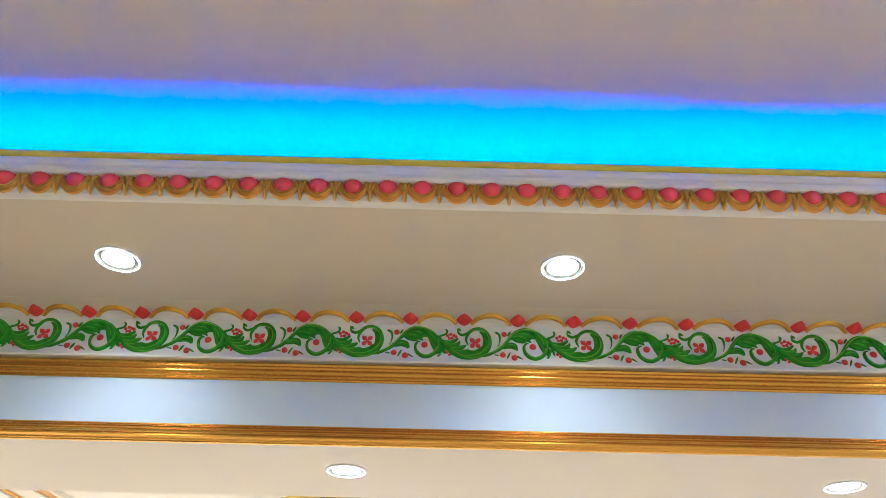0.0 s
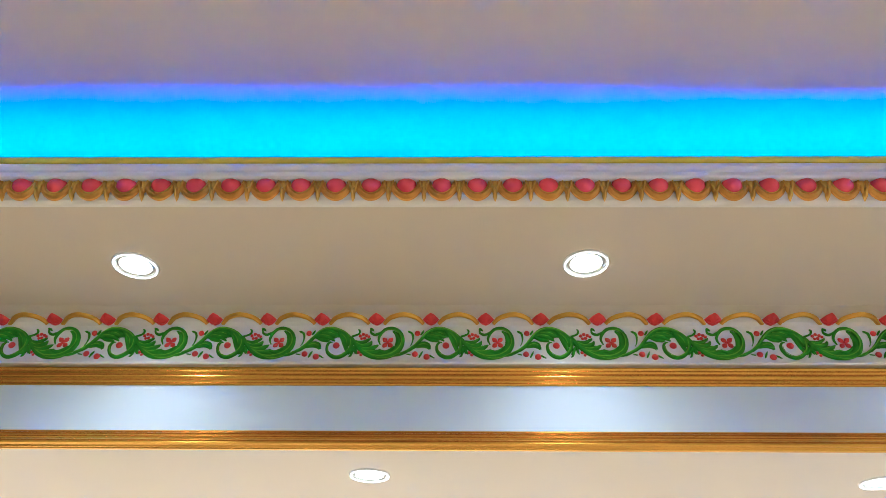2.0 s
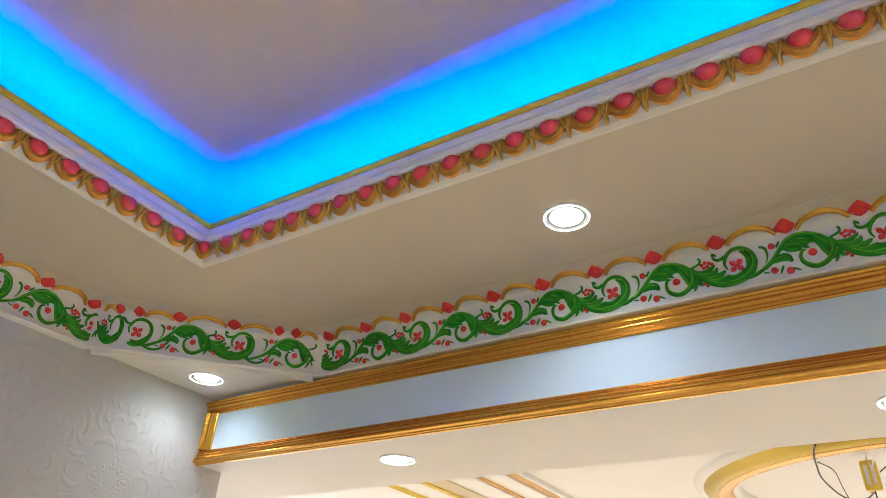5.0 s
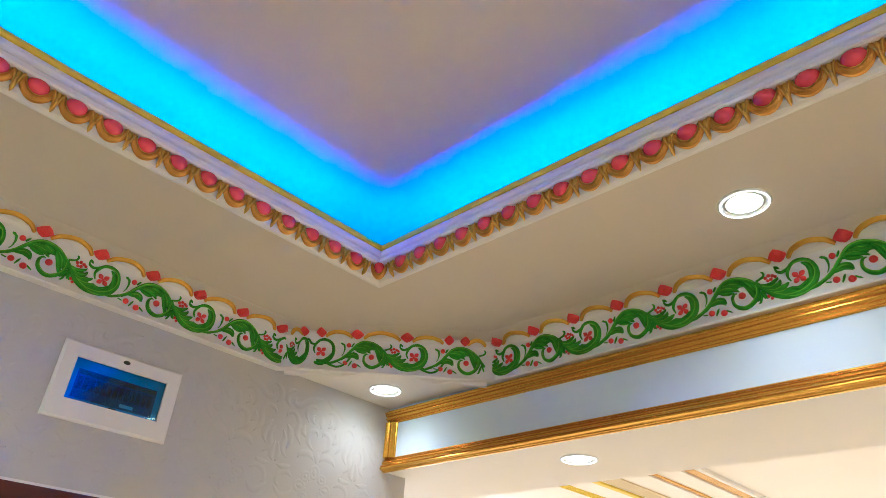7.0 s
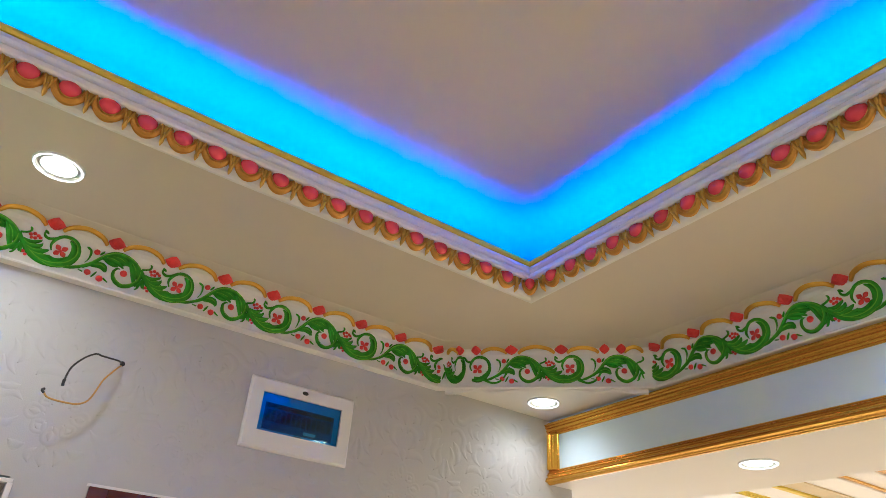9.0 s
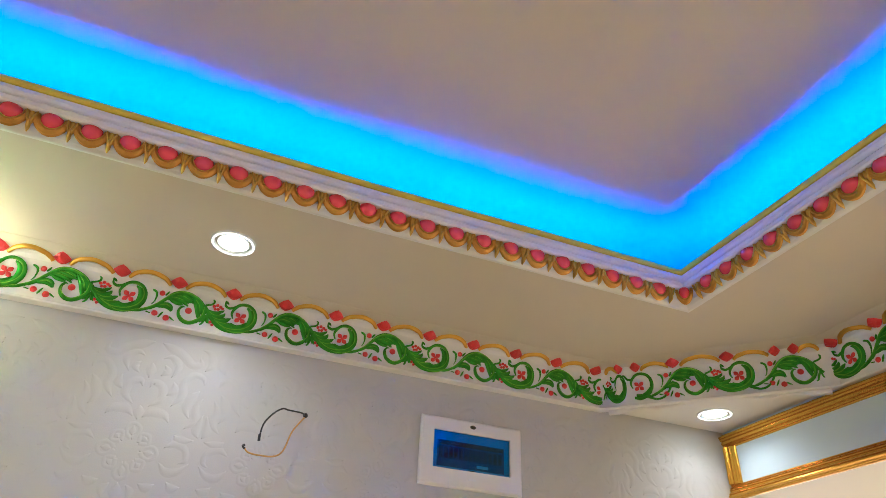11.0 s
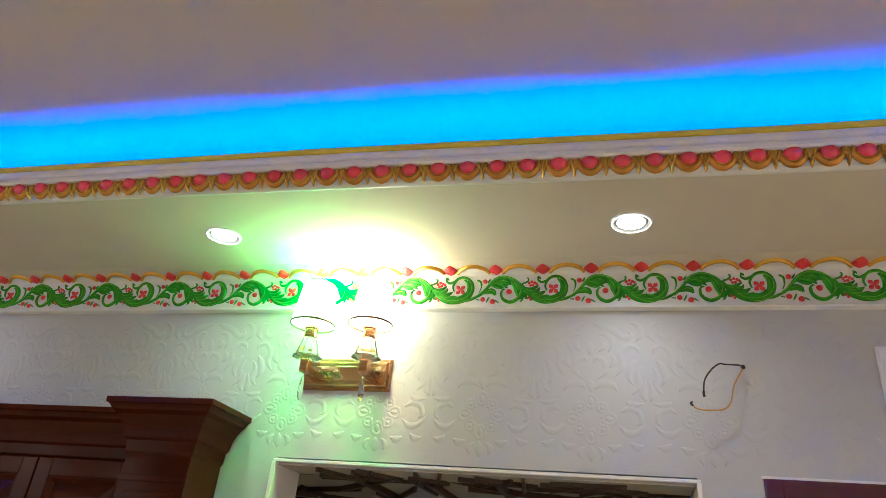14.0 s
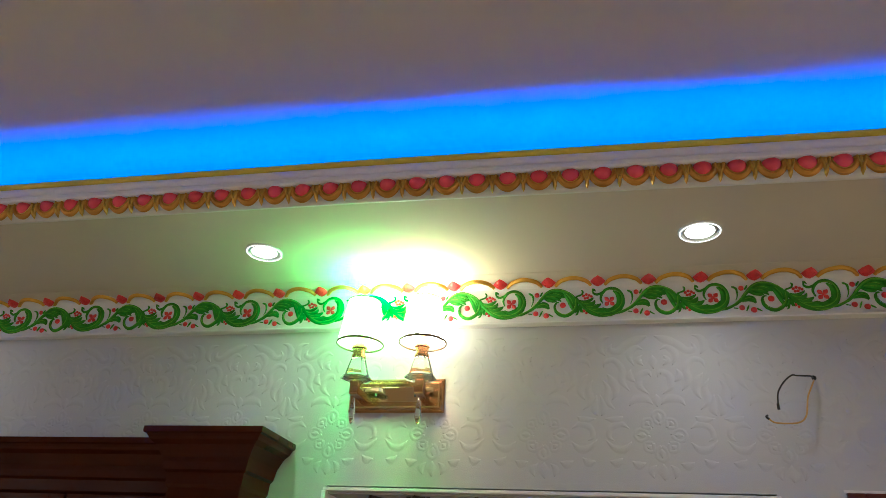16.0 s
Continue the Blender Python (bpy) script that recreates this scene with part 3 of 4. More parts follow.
# ---- egg and cup pieces of the tray moulding ----
PITCH, EGG_WEST = 0.0870, -0.616


def flat(x, s, h):
    """The egg band: s above its foot, leaning out at the foot; y points into the fascia."""
    lean = 0.010 * max(0, 1 - s / 0.03) ** 2
    return (x, -(h - 0.004) + lean, 2.746 + s)


def half_ring(rx, rs, w, steps=9):
    """Points of a half ring hanging from the shelf above the eggs."""
    return [(rx * math.cos(a), 0.0455 + rs * math.sin(a), w) for a in [math.radians(180 + 180 * k / (steps - 1)) for k in range(steps)]]


bm = bmesh.new()
n, rings, prev = 16, 6, None
pole = bm.verts.new(flat(0, 0.036, 0.0205))
for k in range(1, rings + 1):
    a = k / rings * math.pi / 2
    ring = [bm.verts.new(flat(0.0250 * math.sin(a) * math.cos(2 * math.pi * i / n), min(0.0456, 0.036 + 0.0235 * math.sin(a) * math.sin(2 * math.pi * i / n)), 0.0205 * math.cos(a))) for i in range(n)]
    for i in range(n):
        j = (i + 1) % n
        bm.faces.new((pole, ring[i], ring[j]) if prev is None else (prev[i], ring[i], ring[j], prev[j]))
    prev = ring
EGG = mesh_of(bm, "egg", PEARL, True)
bm = bmesh.new()
ribbon(bm, half_ring(0.0345, 0.0395, 0.0082), 0.0100, flat, 2)
ribbon(bm, half_ring(0.0405, 0.0450, 0.0022), 0.0125, flat, 2)
for k in range(13):
    a = math.radians(-171 + 13.5 * k)
    dome(bm, 0.0345 * math.cos(a), 0.0455 + 0.0395 * math.sin(a), 0.0032, 0.0032, 0.0128, flat, 6, 2)
CUP = mesh_of(bm, "cup", BRONZE, True)
DARTGOLD = material("pale_gilding", (0.62, 0.40, 0.04), 0.30, metal=0.75, vary=0.25, scale=40, grain=220, bump=0.1, spread=0.08)
bm = bmesh.new()
ribbon(bm, half_ring(0.0272, 0.0330, 0.0020), 0.0150, flat, 2)
CUP_LINE = mesh_of(bm, "cup_line", DARTGOLD, True)
bm = bmesh.new()
ribbon(bm, [(0, 0.026, 0.002), (0, 0.015, 0.0050), (0, 0.006, 0.0052), (0, -0.003, 0.001)], 0.016, flat, 4)
for side in (-1, 1):
    ribbon(bm, [(0.0115 * side, 0.0455, 0.0036), (0.0085 * side, 0.034, 0.0046), (0.0050 * side, 0.022, 0.0034), (0.0025 * side, 0.010, 0.001)], 0.0135, flat, 3)
ribbon(bm, [(0, 0.0455, 0.0100), (0, 0.034, 0.0080), (0, 0.018, 0.0030)], 0.0085, flat, 3)
DART = mesh_of(bm, "dart", DARTGOLD, True)


def set_egg(m, side):
    for name, me in (("egg", EGG), ("cup", CUP), ("cup_line", CUP_LINE)):
        shared(name, me, tray, m)
    if side:
        shared("dart", DART, tray, m @ pose(side * PITCH / 2, 0, 0))


set_egg(pose(0.616, -0.617, 0, 0, 0, 45) @ Matrix.Diagonal((0.66, 1, 1, 1)), 0)
for i in range(0, 46):
    x = along_beam(i, 0.703, 0.0863, 24, 0.0888)
    if x < 4.70:
        set_egg(pose(x, -0.604 + (x - 0.603) * 0.026 / 4.147, 0, 0, 0, 0.36), -1)
for i in range(1, 62):
    y = EGG_WEST - PITCH * i
    (xa, ya), (xb, yb) = [(p, q) for p, q in ((TRAY_LOOP[0], TRAY_LOOP[5]), (TRAY_LOOP[5], TRAY_LOOP[4]), (TRAY_LOOP[4], TRAY_LOOP[3])) if y >= q[1]][0]
    lean = (xb - xa) / (ya - yb)
    set_egg(pose(xa + (ya - y) * lean, y, 0, 0, 0, 90 + math.degrees(math.atan(lean))), 1)

# ---- downlights ----
rim = lathe([(0.064, 0.0), (0.0635, -0.003), (0.059, -0.006), (0.053, -0.005), (0.050, 0.004), (0.047, 0.006)], 40)
first = None
for x, y, z in DOWNLIGHTS:
    if first is None:
        first = thing("downlight", (x, y, z), "round white recessed downlight, switched on", "downlight", group="recessed ceiling downlights")
        part("rim", rim, RIM, first, "white ring", smooth=True)
        part("reflector", lathe([(0.056, 0.003), (0.050, -0.0005), (0.046, -0.001), (0.0425, -0.002)], 40), DARKGAP, first, "grey gap ring", smooth=True)
        part("light_ring", lathe([(0.0600, -0.0064), (0.0583, -0.0072), (0.0566, -0.0062)], 40), RINGGLOW, first, "glowing outer ring", smooth=True)
        part("lens", lathe([(0.0435, -0.002), (0.032, -0.0048), (0.0, -0.0065)], 40), DISC, first, "glowing lens", smooth=True)
    else:
        copy_thing(first, pose(x, y, z))

# ---- opening with its latticed ceiling ----
opening = thing("opening_trim", (0, 0, 0), "thin white trim round a wide wall opening", "trim", "structure")
part("head_trim", boxed(-0.20, 0.006, OPEN_A - 0.01, OPEN_B + 0.01, OPEN_TOP, OPEN_TOP + 0.011, 0.002), PLASTER, opening)
part("jamb_trim", boxed(-0.20, 0.010, OPEN_A - 0.012, OPEN_A + 0.002, 0, OPEN_TOP, 0.002), CREAM, opening)
part("jamb_trim", boxed(-0.20, 0.010, OPEN_B - 0.002, OPEN_B + 0.012, 0, OPEN_TOP, 0.002), CREAM, opening)
tagged(part("wall_niche", box(box(boxed(-1.75, -1.7, -3.7, -1.4, 0, 2.3), -1.7, -0.2, -3.75, -3.7, 0, 2.3), -1.7, -0.2, -1.4, -1.35, 0, 2.3), CREAM), "plain cream walls of the small room behind the opening", "wall", kind="structure")
niche = thing("lattice_ceiling", (0, 0, 0), "grey ceiling panel under a dark cracked-ice wooden lattice", "lattice ceiling", "structure")
part("ceiling_panel", boxed(-1.7, -0.2, -3.7, -1.4, 2.052, 2.10), GREYPANEL, niche)
part("ceiling_panel", boxed(-0.198, -0.012, OPEN_A + 0.004, OPEN_B - 0.004, 2.022, OPEN_TOP - 0.001), GREYPANEL, niche)
random.seed(11)
for k in range(18):
    x, y, a = random.uniform(-0.16, -0.06), random.uniform(OPEN_A + 0.15, OPEN_B - 0.15), random.choice((8, 35, 60, 110, 150, 95)) + random.uniform(-12, 12)
    half = min(random.uniform(0.06, 0.14), (-0.014 - x) / max(0.2, abs(math.cos(math.radians(a)))))
    part("lattice_bar", boxed(-half, half, -0.006, 0.006, -0.008, 0.008, 0.001), LATTICE, niche, m=pose(x, y, 2.016, 0, 0, a))
for k in range(44):
    x, y, a = random.uniform(-1.5, -0.22), random.uniform(-3.6, -1.5), random.choice((8, 35, 75, 110, 150, 95)) + random.uniform(-12, 12)
    half = random.uniform(0.12, 0.34)
    part("lattice_bar", boxed(-half, half, -0.007, 0.007, -0.012, 0.010, 0.001), LATTICE, niche, m=pose(x, y, 2.042, 0, 0, a))
for y in (-3.02, -2.74, -2.46, -1.98):
    part("lattice_bar", boxed(-0.75, 0.75, -0.011, 0.011, -0.016, 0.010, 0.001), LATTICE, niche, m=pose(-0.95, y, 2.042, 0, 0, 0))

# ---- door ----
door = thing("door_1", (0, 0, 0), "dark red lacquered door set in the wallpapered wall", "door", "structure")
part("door_frame", box(box(boxed(-0.20, 0.006, DOOR_A + 0.001, DOOR_A + 0.05, 0, DOOR_TOP - 0.001, 0.003), -0.20, 0.006, DOOR_B - 0.05, DOOR_B - 0.001, 0, DOOR_TOP - 0.001, 0.003), -0.20, 0.006, DOOR_A + 0.05, DOOR_B - 0.05, DOOR_TOP - 0.05, DOOR_TOP - 0.001, 0.003), DOORWOOD, door)
part("door_leaf", boxed(-0.08, -0.04, DOOR_A + 0.052, DOOR_B - 0.052, 0.005, DOOR_TOP - 0.052, 0.003), DOORWOOD, door)
part("door_trim", boxed(0.0, 0.004, DOOR_A - 0.006, DOOR_B + 0.006, DOOR_TOP - 0.002, DOOR_TOP + 0.006, 0.001), PLASTER, door)
tagged(part("wall_behind_door", boxed(-0.35, -0.30, -1.33, -0.5, 0, 2.3), CREAM), "plain wall behind the door", "wall", kind="structure")

# ---- embossed relief of the wallpaper ----
def on_wall(x, s, h):
    return (h, x, s)


SOFT = ((-1, 0), (-0.55, 0.35), (0, 1), (0.55, 0.35), (1, 0))


def mirrored(pts):
    return [(-x, s, w) for x, s, w in pts]


def emboss(bm, cx, cz, z_low, z_high):
    """One repeat: an eight-petalled medallion with leaves, scrolls and waves round it."""
    def add(pts, h=0.0016, closed=False):
        moved = [(cx + x, cz + s, w) for x, s, w in pts]
        if all(z_low < s < z_high and x < 0.125 for x, s, _ in moved):
            last = len(moved) - 1
            ribbon(bm, [(x, s, 0.0004 if i in (0, last) and not closed else w * 2.1) for i, (x, s, w) in enumerate(moved)], h, on_wall, 4, 0.0, SOFT)
    for k in range(8):
        a = math.radians(45 * k)
        far = 0.078 if k % 2 == 0 else 0.066
        c, s = math.cos(a), math.sin(a)
        petal = [(0.034, 0.0), (0.045, 0.014), (far - 0.012, 0.017), (far, 0.0), (far - 0.012, -0.017), (0.045, -0.014), (0.034, 0.0)]
        add([(c * u - s * v, s * u + c * v, 0.0030) for u, v in petal], 0.0009, True)
        add([(c * u, s * u, w) for u, w in ((0.042, 0.002), (0.054, 0.0048), (far - 0.008, 0.002))], 0.0016)
    for side in (0, 1):
        for pts in (
                [(0.092, 0.02, 0.002), (0.120, 0.036, 0.006), (0.150, 0.022, 0.005), (0.156, -0.006, 0.004), (0.140, -0.018, 0.002)],
                [(0.088, -0.02, 0.002), (0.112, -0.044, 0.006), (0.142, -0.040, 0.005), (0.168, -0.014, 0.003)],
                [(0.0, -0.170, 0.004), (0.030, -0.150, 0.005), (0.056, -0.118, 0.005), (0.090, -0.112, 0.005), (0.110, -0.130, 0.005), (0.098, -0.146, 0.004), (0.086, -0.138, 0.002)],
                [(0.020, -0.090, 0.002), (0.036, -0.108, 0.006), (0.030, -0.130, 0.003)],
                [(0.012, 0.096, 0.002), (0.036, 0.116, 0.007), (0.070, 0.112, 0.006), (0.086, 0.092, 0.003)],
                [(0.020, 0.130, 0.002), (0.050, 0.158, 0.006), (0.044, 0.194, 0.006), (0.018, 0.204, 0.005), (0.010, 0.186, 0.002)],
                [(0.080, 0.140, 0.003), (0.104, 0.176, 0.006), (0.100, 0.214, 0.006), (0.124, 0.246, 0.005), (0.152, 0.240, 0.004), (0.158, 0.220, 0.002)],
                [(0.130, 0.080, 0.003), (0.156, 0.110, 0.006), (0.150, 0.150, 0.005), (0.166, 0.180, 0.003)],
                [(0.060, 0.226, 0.002), (0.074, 0.262, 0.006), (0.050, 0.290, 0.005), (0.026, 0.280, 0.003)],
                [(0.120, -0.070, 0.002), (0.138, -0.086, 0.007), (0.160, -0.080, 0.003)],
                [(0.140, -0.190, 0.003), (0.164, -0.170, 0.006), (0.172, -0.140, 0.003)]):
            add(pts if side else mirrored(pts))
        for pts in (
                [(0.020, -0.240, 0.004), (0.060, -0.215, 0.007), (0.078, -0.180, 0.007), (0.120, -0.165, 0.006), (0.150, -0.115, 0.004)],
                [(0.010, 0.330, 0.003), (0.040, 0.318, 0.007), (0.080, 0.300, 0.007), (0.110, 0.276, 0.006), (0.134, 0.284, 0.005), (0.128, 0.304, 0.002)],
                [(0.176, 0.060, 0.003), (0.166, 0.084, 0.007), (0.176, 0.130, 0.003)],
                [(0.110, 0.060, 0.003), (0.128, 0.048, 0.007), (0.168, 0.052, 0.004)],
                [(0.150, 0.200, 0.003), (0.134, 0.176, 0.007), (0.124, 0.140, 0.006), (0.138, 0.112, 0.003)],
                [(0.030, 0.226, 0.002), (0.046, 0.244, 0.006), (0.034, 0.262, 0.002)],
                [(0.060, 0.170, 0.002), (0.078, 0.190, 0.007), (0.072, 0.214, 0.003)],
                [(0.150, 0.262, 0.003), (0.168, 0.290, 0.007), (0.156, 0.322, 0.005), (0.130, 0.330, 0.003)],
                [(0.050, -0.084, 0.002), (0.072, -0.092, 0.007), (0.092, -0.080, 0.003)]):
            add(pts if side else mirrored(pts), 0.0018)
    add([(0, 0.088, 0.003), (0, 0.112, 0.008), (0, 0.130, 0.003)])
    add([(0, -0.086, 0.003), (0, -0.112, 0.009), (0, -0.136, 0.003)])
    add([(0, 0.214, 0.003), (0, 0.240, 0.008), (0, 0.262, 0.003)])


bm = bmesh.new()
WIDE, TALL = 0.362, 0.52
for i in range(-1, 19):
    cy = -0.31 - WIDE * i
    for cz in (2.215 - TALL, 2.215, 2.215 + TALL):
        if cy > 0.1:
            continue
        in_gap = DOOR_A - 0.19 < cy < DOOR_B + 0.19 or OPEN_A - 0.19 < cy < OPEN_B + 0.19
        emboss(bm, cy, cz, 2.068 if in_gap else 1.72, 2.572)
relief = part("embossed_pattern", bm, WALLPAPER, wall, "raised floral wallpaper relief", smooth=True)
tagged(relief, kind="stuff")

# ---- consumer unit ----
unit = thing("fuse_box", (0, -1.078, 2.349), "white wall fuse box with a tinted blue window", "fuse box")
bm = bmesh.new()
W, H, WW, HH = 0.184, 0.113, 0.140, 0.062
outer = [(-W, -H), (W, -H), (W, H), (-W, H)]
mid_o = [(-W + 0.006, -H + 0.006), (W - 0.006, -H + 0.006), (W - 0.006, H - 0.006), (-W + 0.006, H - 0.006)]
inner = [(-WW, -HH), (WW, -HH), (WW, HH), (-WW, HH)]
loops = [[bm.verts.new((d, y, z + (0.006 if lp is inner else 0))) for y, z in lp] for lp, d in ((outer, 0.0), (outer, 0.012), (mid_o, 0.018), (inner, 0.020), (inner, 0.010))]
for a, b in zip(loops, loops[1:]):
    for i in range(4):
        bm.faces.new((a[i], a[(i + 1) % 4], b[(i + 1) % 4], b[i]))
part("cover", bm, PLASTIC, unit)
part("recess", boxed(0.0025, 0.004, -WW, WW, -HH + 0.006, HH + 0.006), BLUEWINDOW, unit, "blue recess behind the window")
part("breaker_tray", boxed(0.004, 0.005, -0.122, 0.122, -0.046, 0.040, 0.0004), TRAYBLUE, unit)
part("breaker_rail", boxed(0.005, 0.0075, -0.118, 0.118, 0.024, 0.036, 0.0006), RAIL, unit, "dark brown label rail")
for k in range(13):
    breaker = part("breaker", boxed(0.005, 0.0066, -0.116 + k * 0.0178, -0.101 + k * 0.0178, -0.020, 0.018, 0.0008), NAVY, unit)
    part("switch_lever", boxed(0.0066, 0.0085, -0.1125 + k * 0.0178, -0.1045 + k * 0.0178, -0.012, 0.000, 0.0006), BLACK, breaker)
pane = part("window", boxed(0.0100, 0.0112, -WW, WW, -HH + 0.006, HH + 0.006), BLUEGLASS, unit, "glossy tinted blue window")
pane.visible_shadow = False
part("window_catch", boxed(0.0112, 0.0135, -0.012, 0.012, -HH + 0.007, -HH + 0.011, 0.0006), NAVY, pane)
part("rating_strip", boxed(0.0066, 0.0075, 0.020, 0.062, -0.040, -0.030, 0.0005), PLASTIC, unit)
part("latch", lathe([(0, 0.0035), (0.007, 0.003), (0.011, 0.0)], 16), BLACK, unit, "dark oval latch", smooth=True, m=pose(0.019, 0.0, 0.092, 0, 90, 0) @ Matrix.Diagonal((0.6, 1, 1, 1)))
part("maker_plate", boxed(0.019, 0.0205, -0.014, 0.014, -0.086, -0.079, 0.0006), RIM, unit)

# ---- loose wires ----
wires = thing("wall_wires", (0, -1.645, 2.394), "loose black and ochre wires hanging out of a wall hole", "wire")
part("black_wire", tube([(-0.01, 0, 0), (0.02, -0.012, -0.001), (0.035, -0.040, -0.004), (0.05, -0.062, -0.008), (0.06, -0.080, -0.010), (0.06, -0.105, -0.030), (0.055, -0.126, -0.062), (0.05, -0.131, -0.098)], 0.0026), BLACK, wires, smooth=True)
part("black_tip", tube([(0.05, -0.131, -0.094), (0.048, -0.131, -0.102), (0.047, -0.130, -0.112)], 0.0042), BLACK, wires, smooth=True)
part("ochre_wire", tube([(-0.01, 0.001, -0.004), (0.012, -0.006, -0.014), (0.025, -0.022, -0.040), (0.03, -0.038, -0.070), (0.035, -0.054, -0.126), (0.04, -0.078, -0.148), (0.05, -0.118, -0.154), (0.06, -0.154, -0.153), (0.06, -0.168, -0.141)], 0.0026), WIREYELLOW, wires, smooth=True)
part("ochre_tip", tube([(0.06, -0.166, -0.144), (0.06, -0.173, -0.137), (0.058, -0.168, -0.132)], 0.0034), BLACK, wires, smooth=True)
part("wire_hole", lathe([(0.0, 0.001), (0.007, 0.001), (0.008, 0.0)], 14), BLACK, wires, m=pose(0.0005, 0, 0, 0, 90, 0))
wires = thing("wall_wires", (0, -5.20, 2.386), "loose dark wires hanging out of the wall above the cabinet", "wire")
part("black_wire", tube([(-0.01, 0, 0), (0.02, -0.03, -0.004), (0.04, -0.07, 0.0), (0.05, -0.10, -0.004), (0.05, -0.09, -0.02)], 0.003), BLACK, wires, smooth=True)
part("grey_wire", tube([(0.01, -0.09, -0.06), (0.03, -0.13, -0.09), (0.04, -0.17, -0.125), (0.04, -0.19, -0.16), (0.03, -0.188, -0.19)], 0.003), BLACK, wires, smooth=True)
part("loose_wire", tube([(0.0, -0.10, -0.01), (0.03, -0.115, -0.06), (0.035, -0.16, -0.105), (0.04, -0.185, -0.14)], 0.002), PLASTIC, wires, smooth=True)

# ---- wall sconce ----
sconce = thing("wall_sconce", (0, -2.98, 2.343), "brass double wall sconce with crystal stems, bulbs lit warm and green", "wall lamp")
bm = bmesh.new()
steps = [(0.0, 0.168, 0.058), (0.010, 0.168, 0.058), (0.016, 0.162, 0.052), (0.016, 0.155, 0.045), (0.024, 0.150, 0.040), (0.024, 0.136, 0.028)]
loops = [[bm.verts.new((d, y * sy, z * sz)) for sy, sz in ((-1, -1), (1, -1), (1, 1), (-1, 1))] for d, y, z in steps for y, z in ((y, z),)]
for a, b in zip(loops, loops[1:]):
    for i in range(4):
        bm.faces.new((a[i], a[(i + 1) % 4], b[(i + 1) % 4], b[i]))
bm.faces.new(loops[-1])
part("back_plate", bm, ANTIQUE, sconce, "stepped antique brass plate")
part("mirror_panel", boxed(0.024, 0.0255, -0.132, 0.132, -0.025, 0.025, 0.0005), material("polished_brass", (0.75, 0.55, 0.25), 0.08, metal=1.0, vary=0.05, bump=0.0), sconce, "polished brass inset")
for y in (-0.05, 0.09):
    part("screw", lathe([(0, 0.004), (0.004, 0.003), (0.005, 0)], 12), BLACK, sconce, smooth=True, m=pose(0.0255, y - 0.02, -0.004, 0, 90, 0))


def facets(profile, n):
    return lathe(profile, n, close=False)


for y, bulb_mat, SHADE, TOPGLOW in ((0.11, BULB_WARM, SHADE_WARM, TOPGLOW_WARM), (-0.11, BULB_GREEN, SHADE_GREEN, TOPGLOW_GREEN)):
    part("arm", box(boxed(0.022, 0.148, y - 0.014, y + 0.014, -0.030, -0.004, 0.003), 0.116, 0.146, y - 0.015, y + 0.015, -0.032, 0.020, 0.003), ANTIQUE, sconce, "square brass arm")
    part("drip_tray", lathe([(0.0, 0.012), (0.028, 0.013), (0.052, 0.020), (0.053, 0.025), (0.030, 0.025), (0, 0.025)], 10), CRYSTAL, sconce, "clear crystal dish", m=pose(0.13, y, 0))
    part("crystal", facets([(0.0, 0.028), (0.041, 0.028), (0.043, 0.034), (0.027, 0.086), (0.022, 0.094), (0, 0.094)], 8), CRYSTAL, sconce, "faceted clear crystal stem", m=pose(0.13, y, 0))
    part("socket", lathe([(0.012, 0.094), (0.024, 0.096), (0.024, 0.104), (0.021, 0.106), (0.021, 0.126), (0.027, 0.128), (0.027, 0.136), (0.016, 0.139), (0.012, 0.170), (0, 0.172)], 20), ANTIQUE, sconce, smooth=False, m=pose(0.13, y, 0))
    part("bulb", lathe([(0, 0.172), (0.010, 0.174), (0.013, 0.186), (0.010, 0.198), (0, 0.203)], 14), bulb_mat, sconce, "lit bulb", smooth=True, m=pose(0.13, y, 0))
    shade = part("shade", lathe([(0.0785, 0.146), (0.0565, 0.302), (0.0555, 0.302), (0.0775, 0.146)], 40, close=True), SHADE, sconce, "white tapered fabric shade", smooth=True, m=pose(0.13, y, 0))
    # added glowing disc, hidden in the shade, throws the soft patch on the ceiling
    part("shade_top_glow", lathe([(0.0, 0.292), (0.054, 0.292), (0.054, 0.291), (0.0, 0.291)], 40), TOPGLOW, shade, "unseen glowing disc added to light the ceiling")
    part("shade_rim", lathe([(0.0790, 0.141), (0.0815, 0.143), (0.0810, 0.149), (0.0770, 0.149), (0.0765, 0.143)], 40, close=True), DARKRIM, shade, "brass bottom rim", smooth=True)
    part("shade_rim", lathe([(0.0570, 0.300), (0.0585, 0.303), (0.0550, 0.305), (0.0545, 0.301)], 40, close=True), DARKRIM, shade, "brass top rim", smooth=True)
    part("pendant", lathe([(0, -0.036), (0.003, -0.040), (0.006, -0.050), (0.010, -0.085), (0.011, -0.100), (0.006, -0.118), (0, -0.126)], 8), CRYSTAL, sconce, "hanging crystal drop", m=pose(0.132, y, -0.004))

# ---- tall cabinet ----
cab = thing("wardrobe_cabinet", (0, -4.30, 0), "red-brown lacquered wooden wall cabinet with a stepped crown", "cabinet")
CY = -4.30


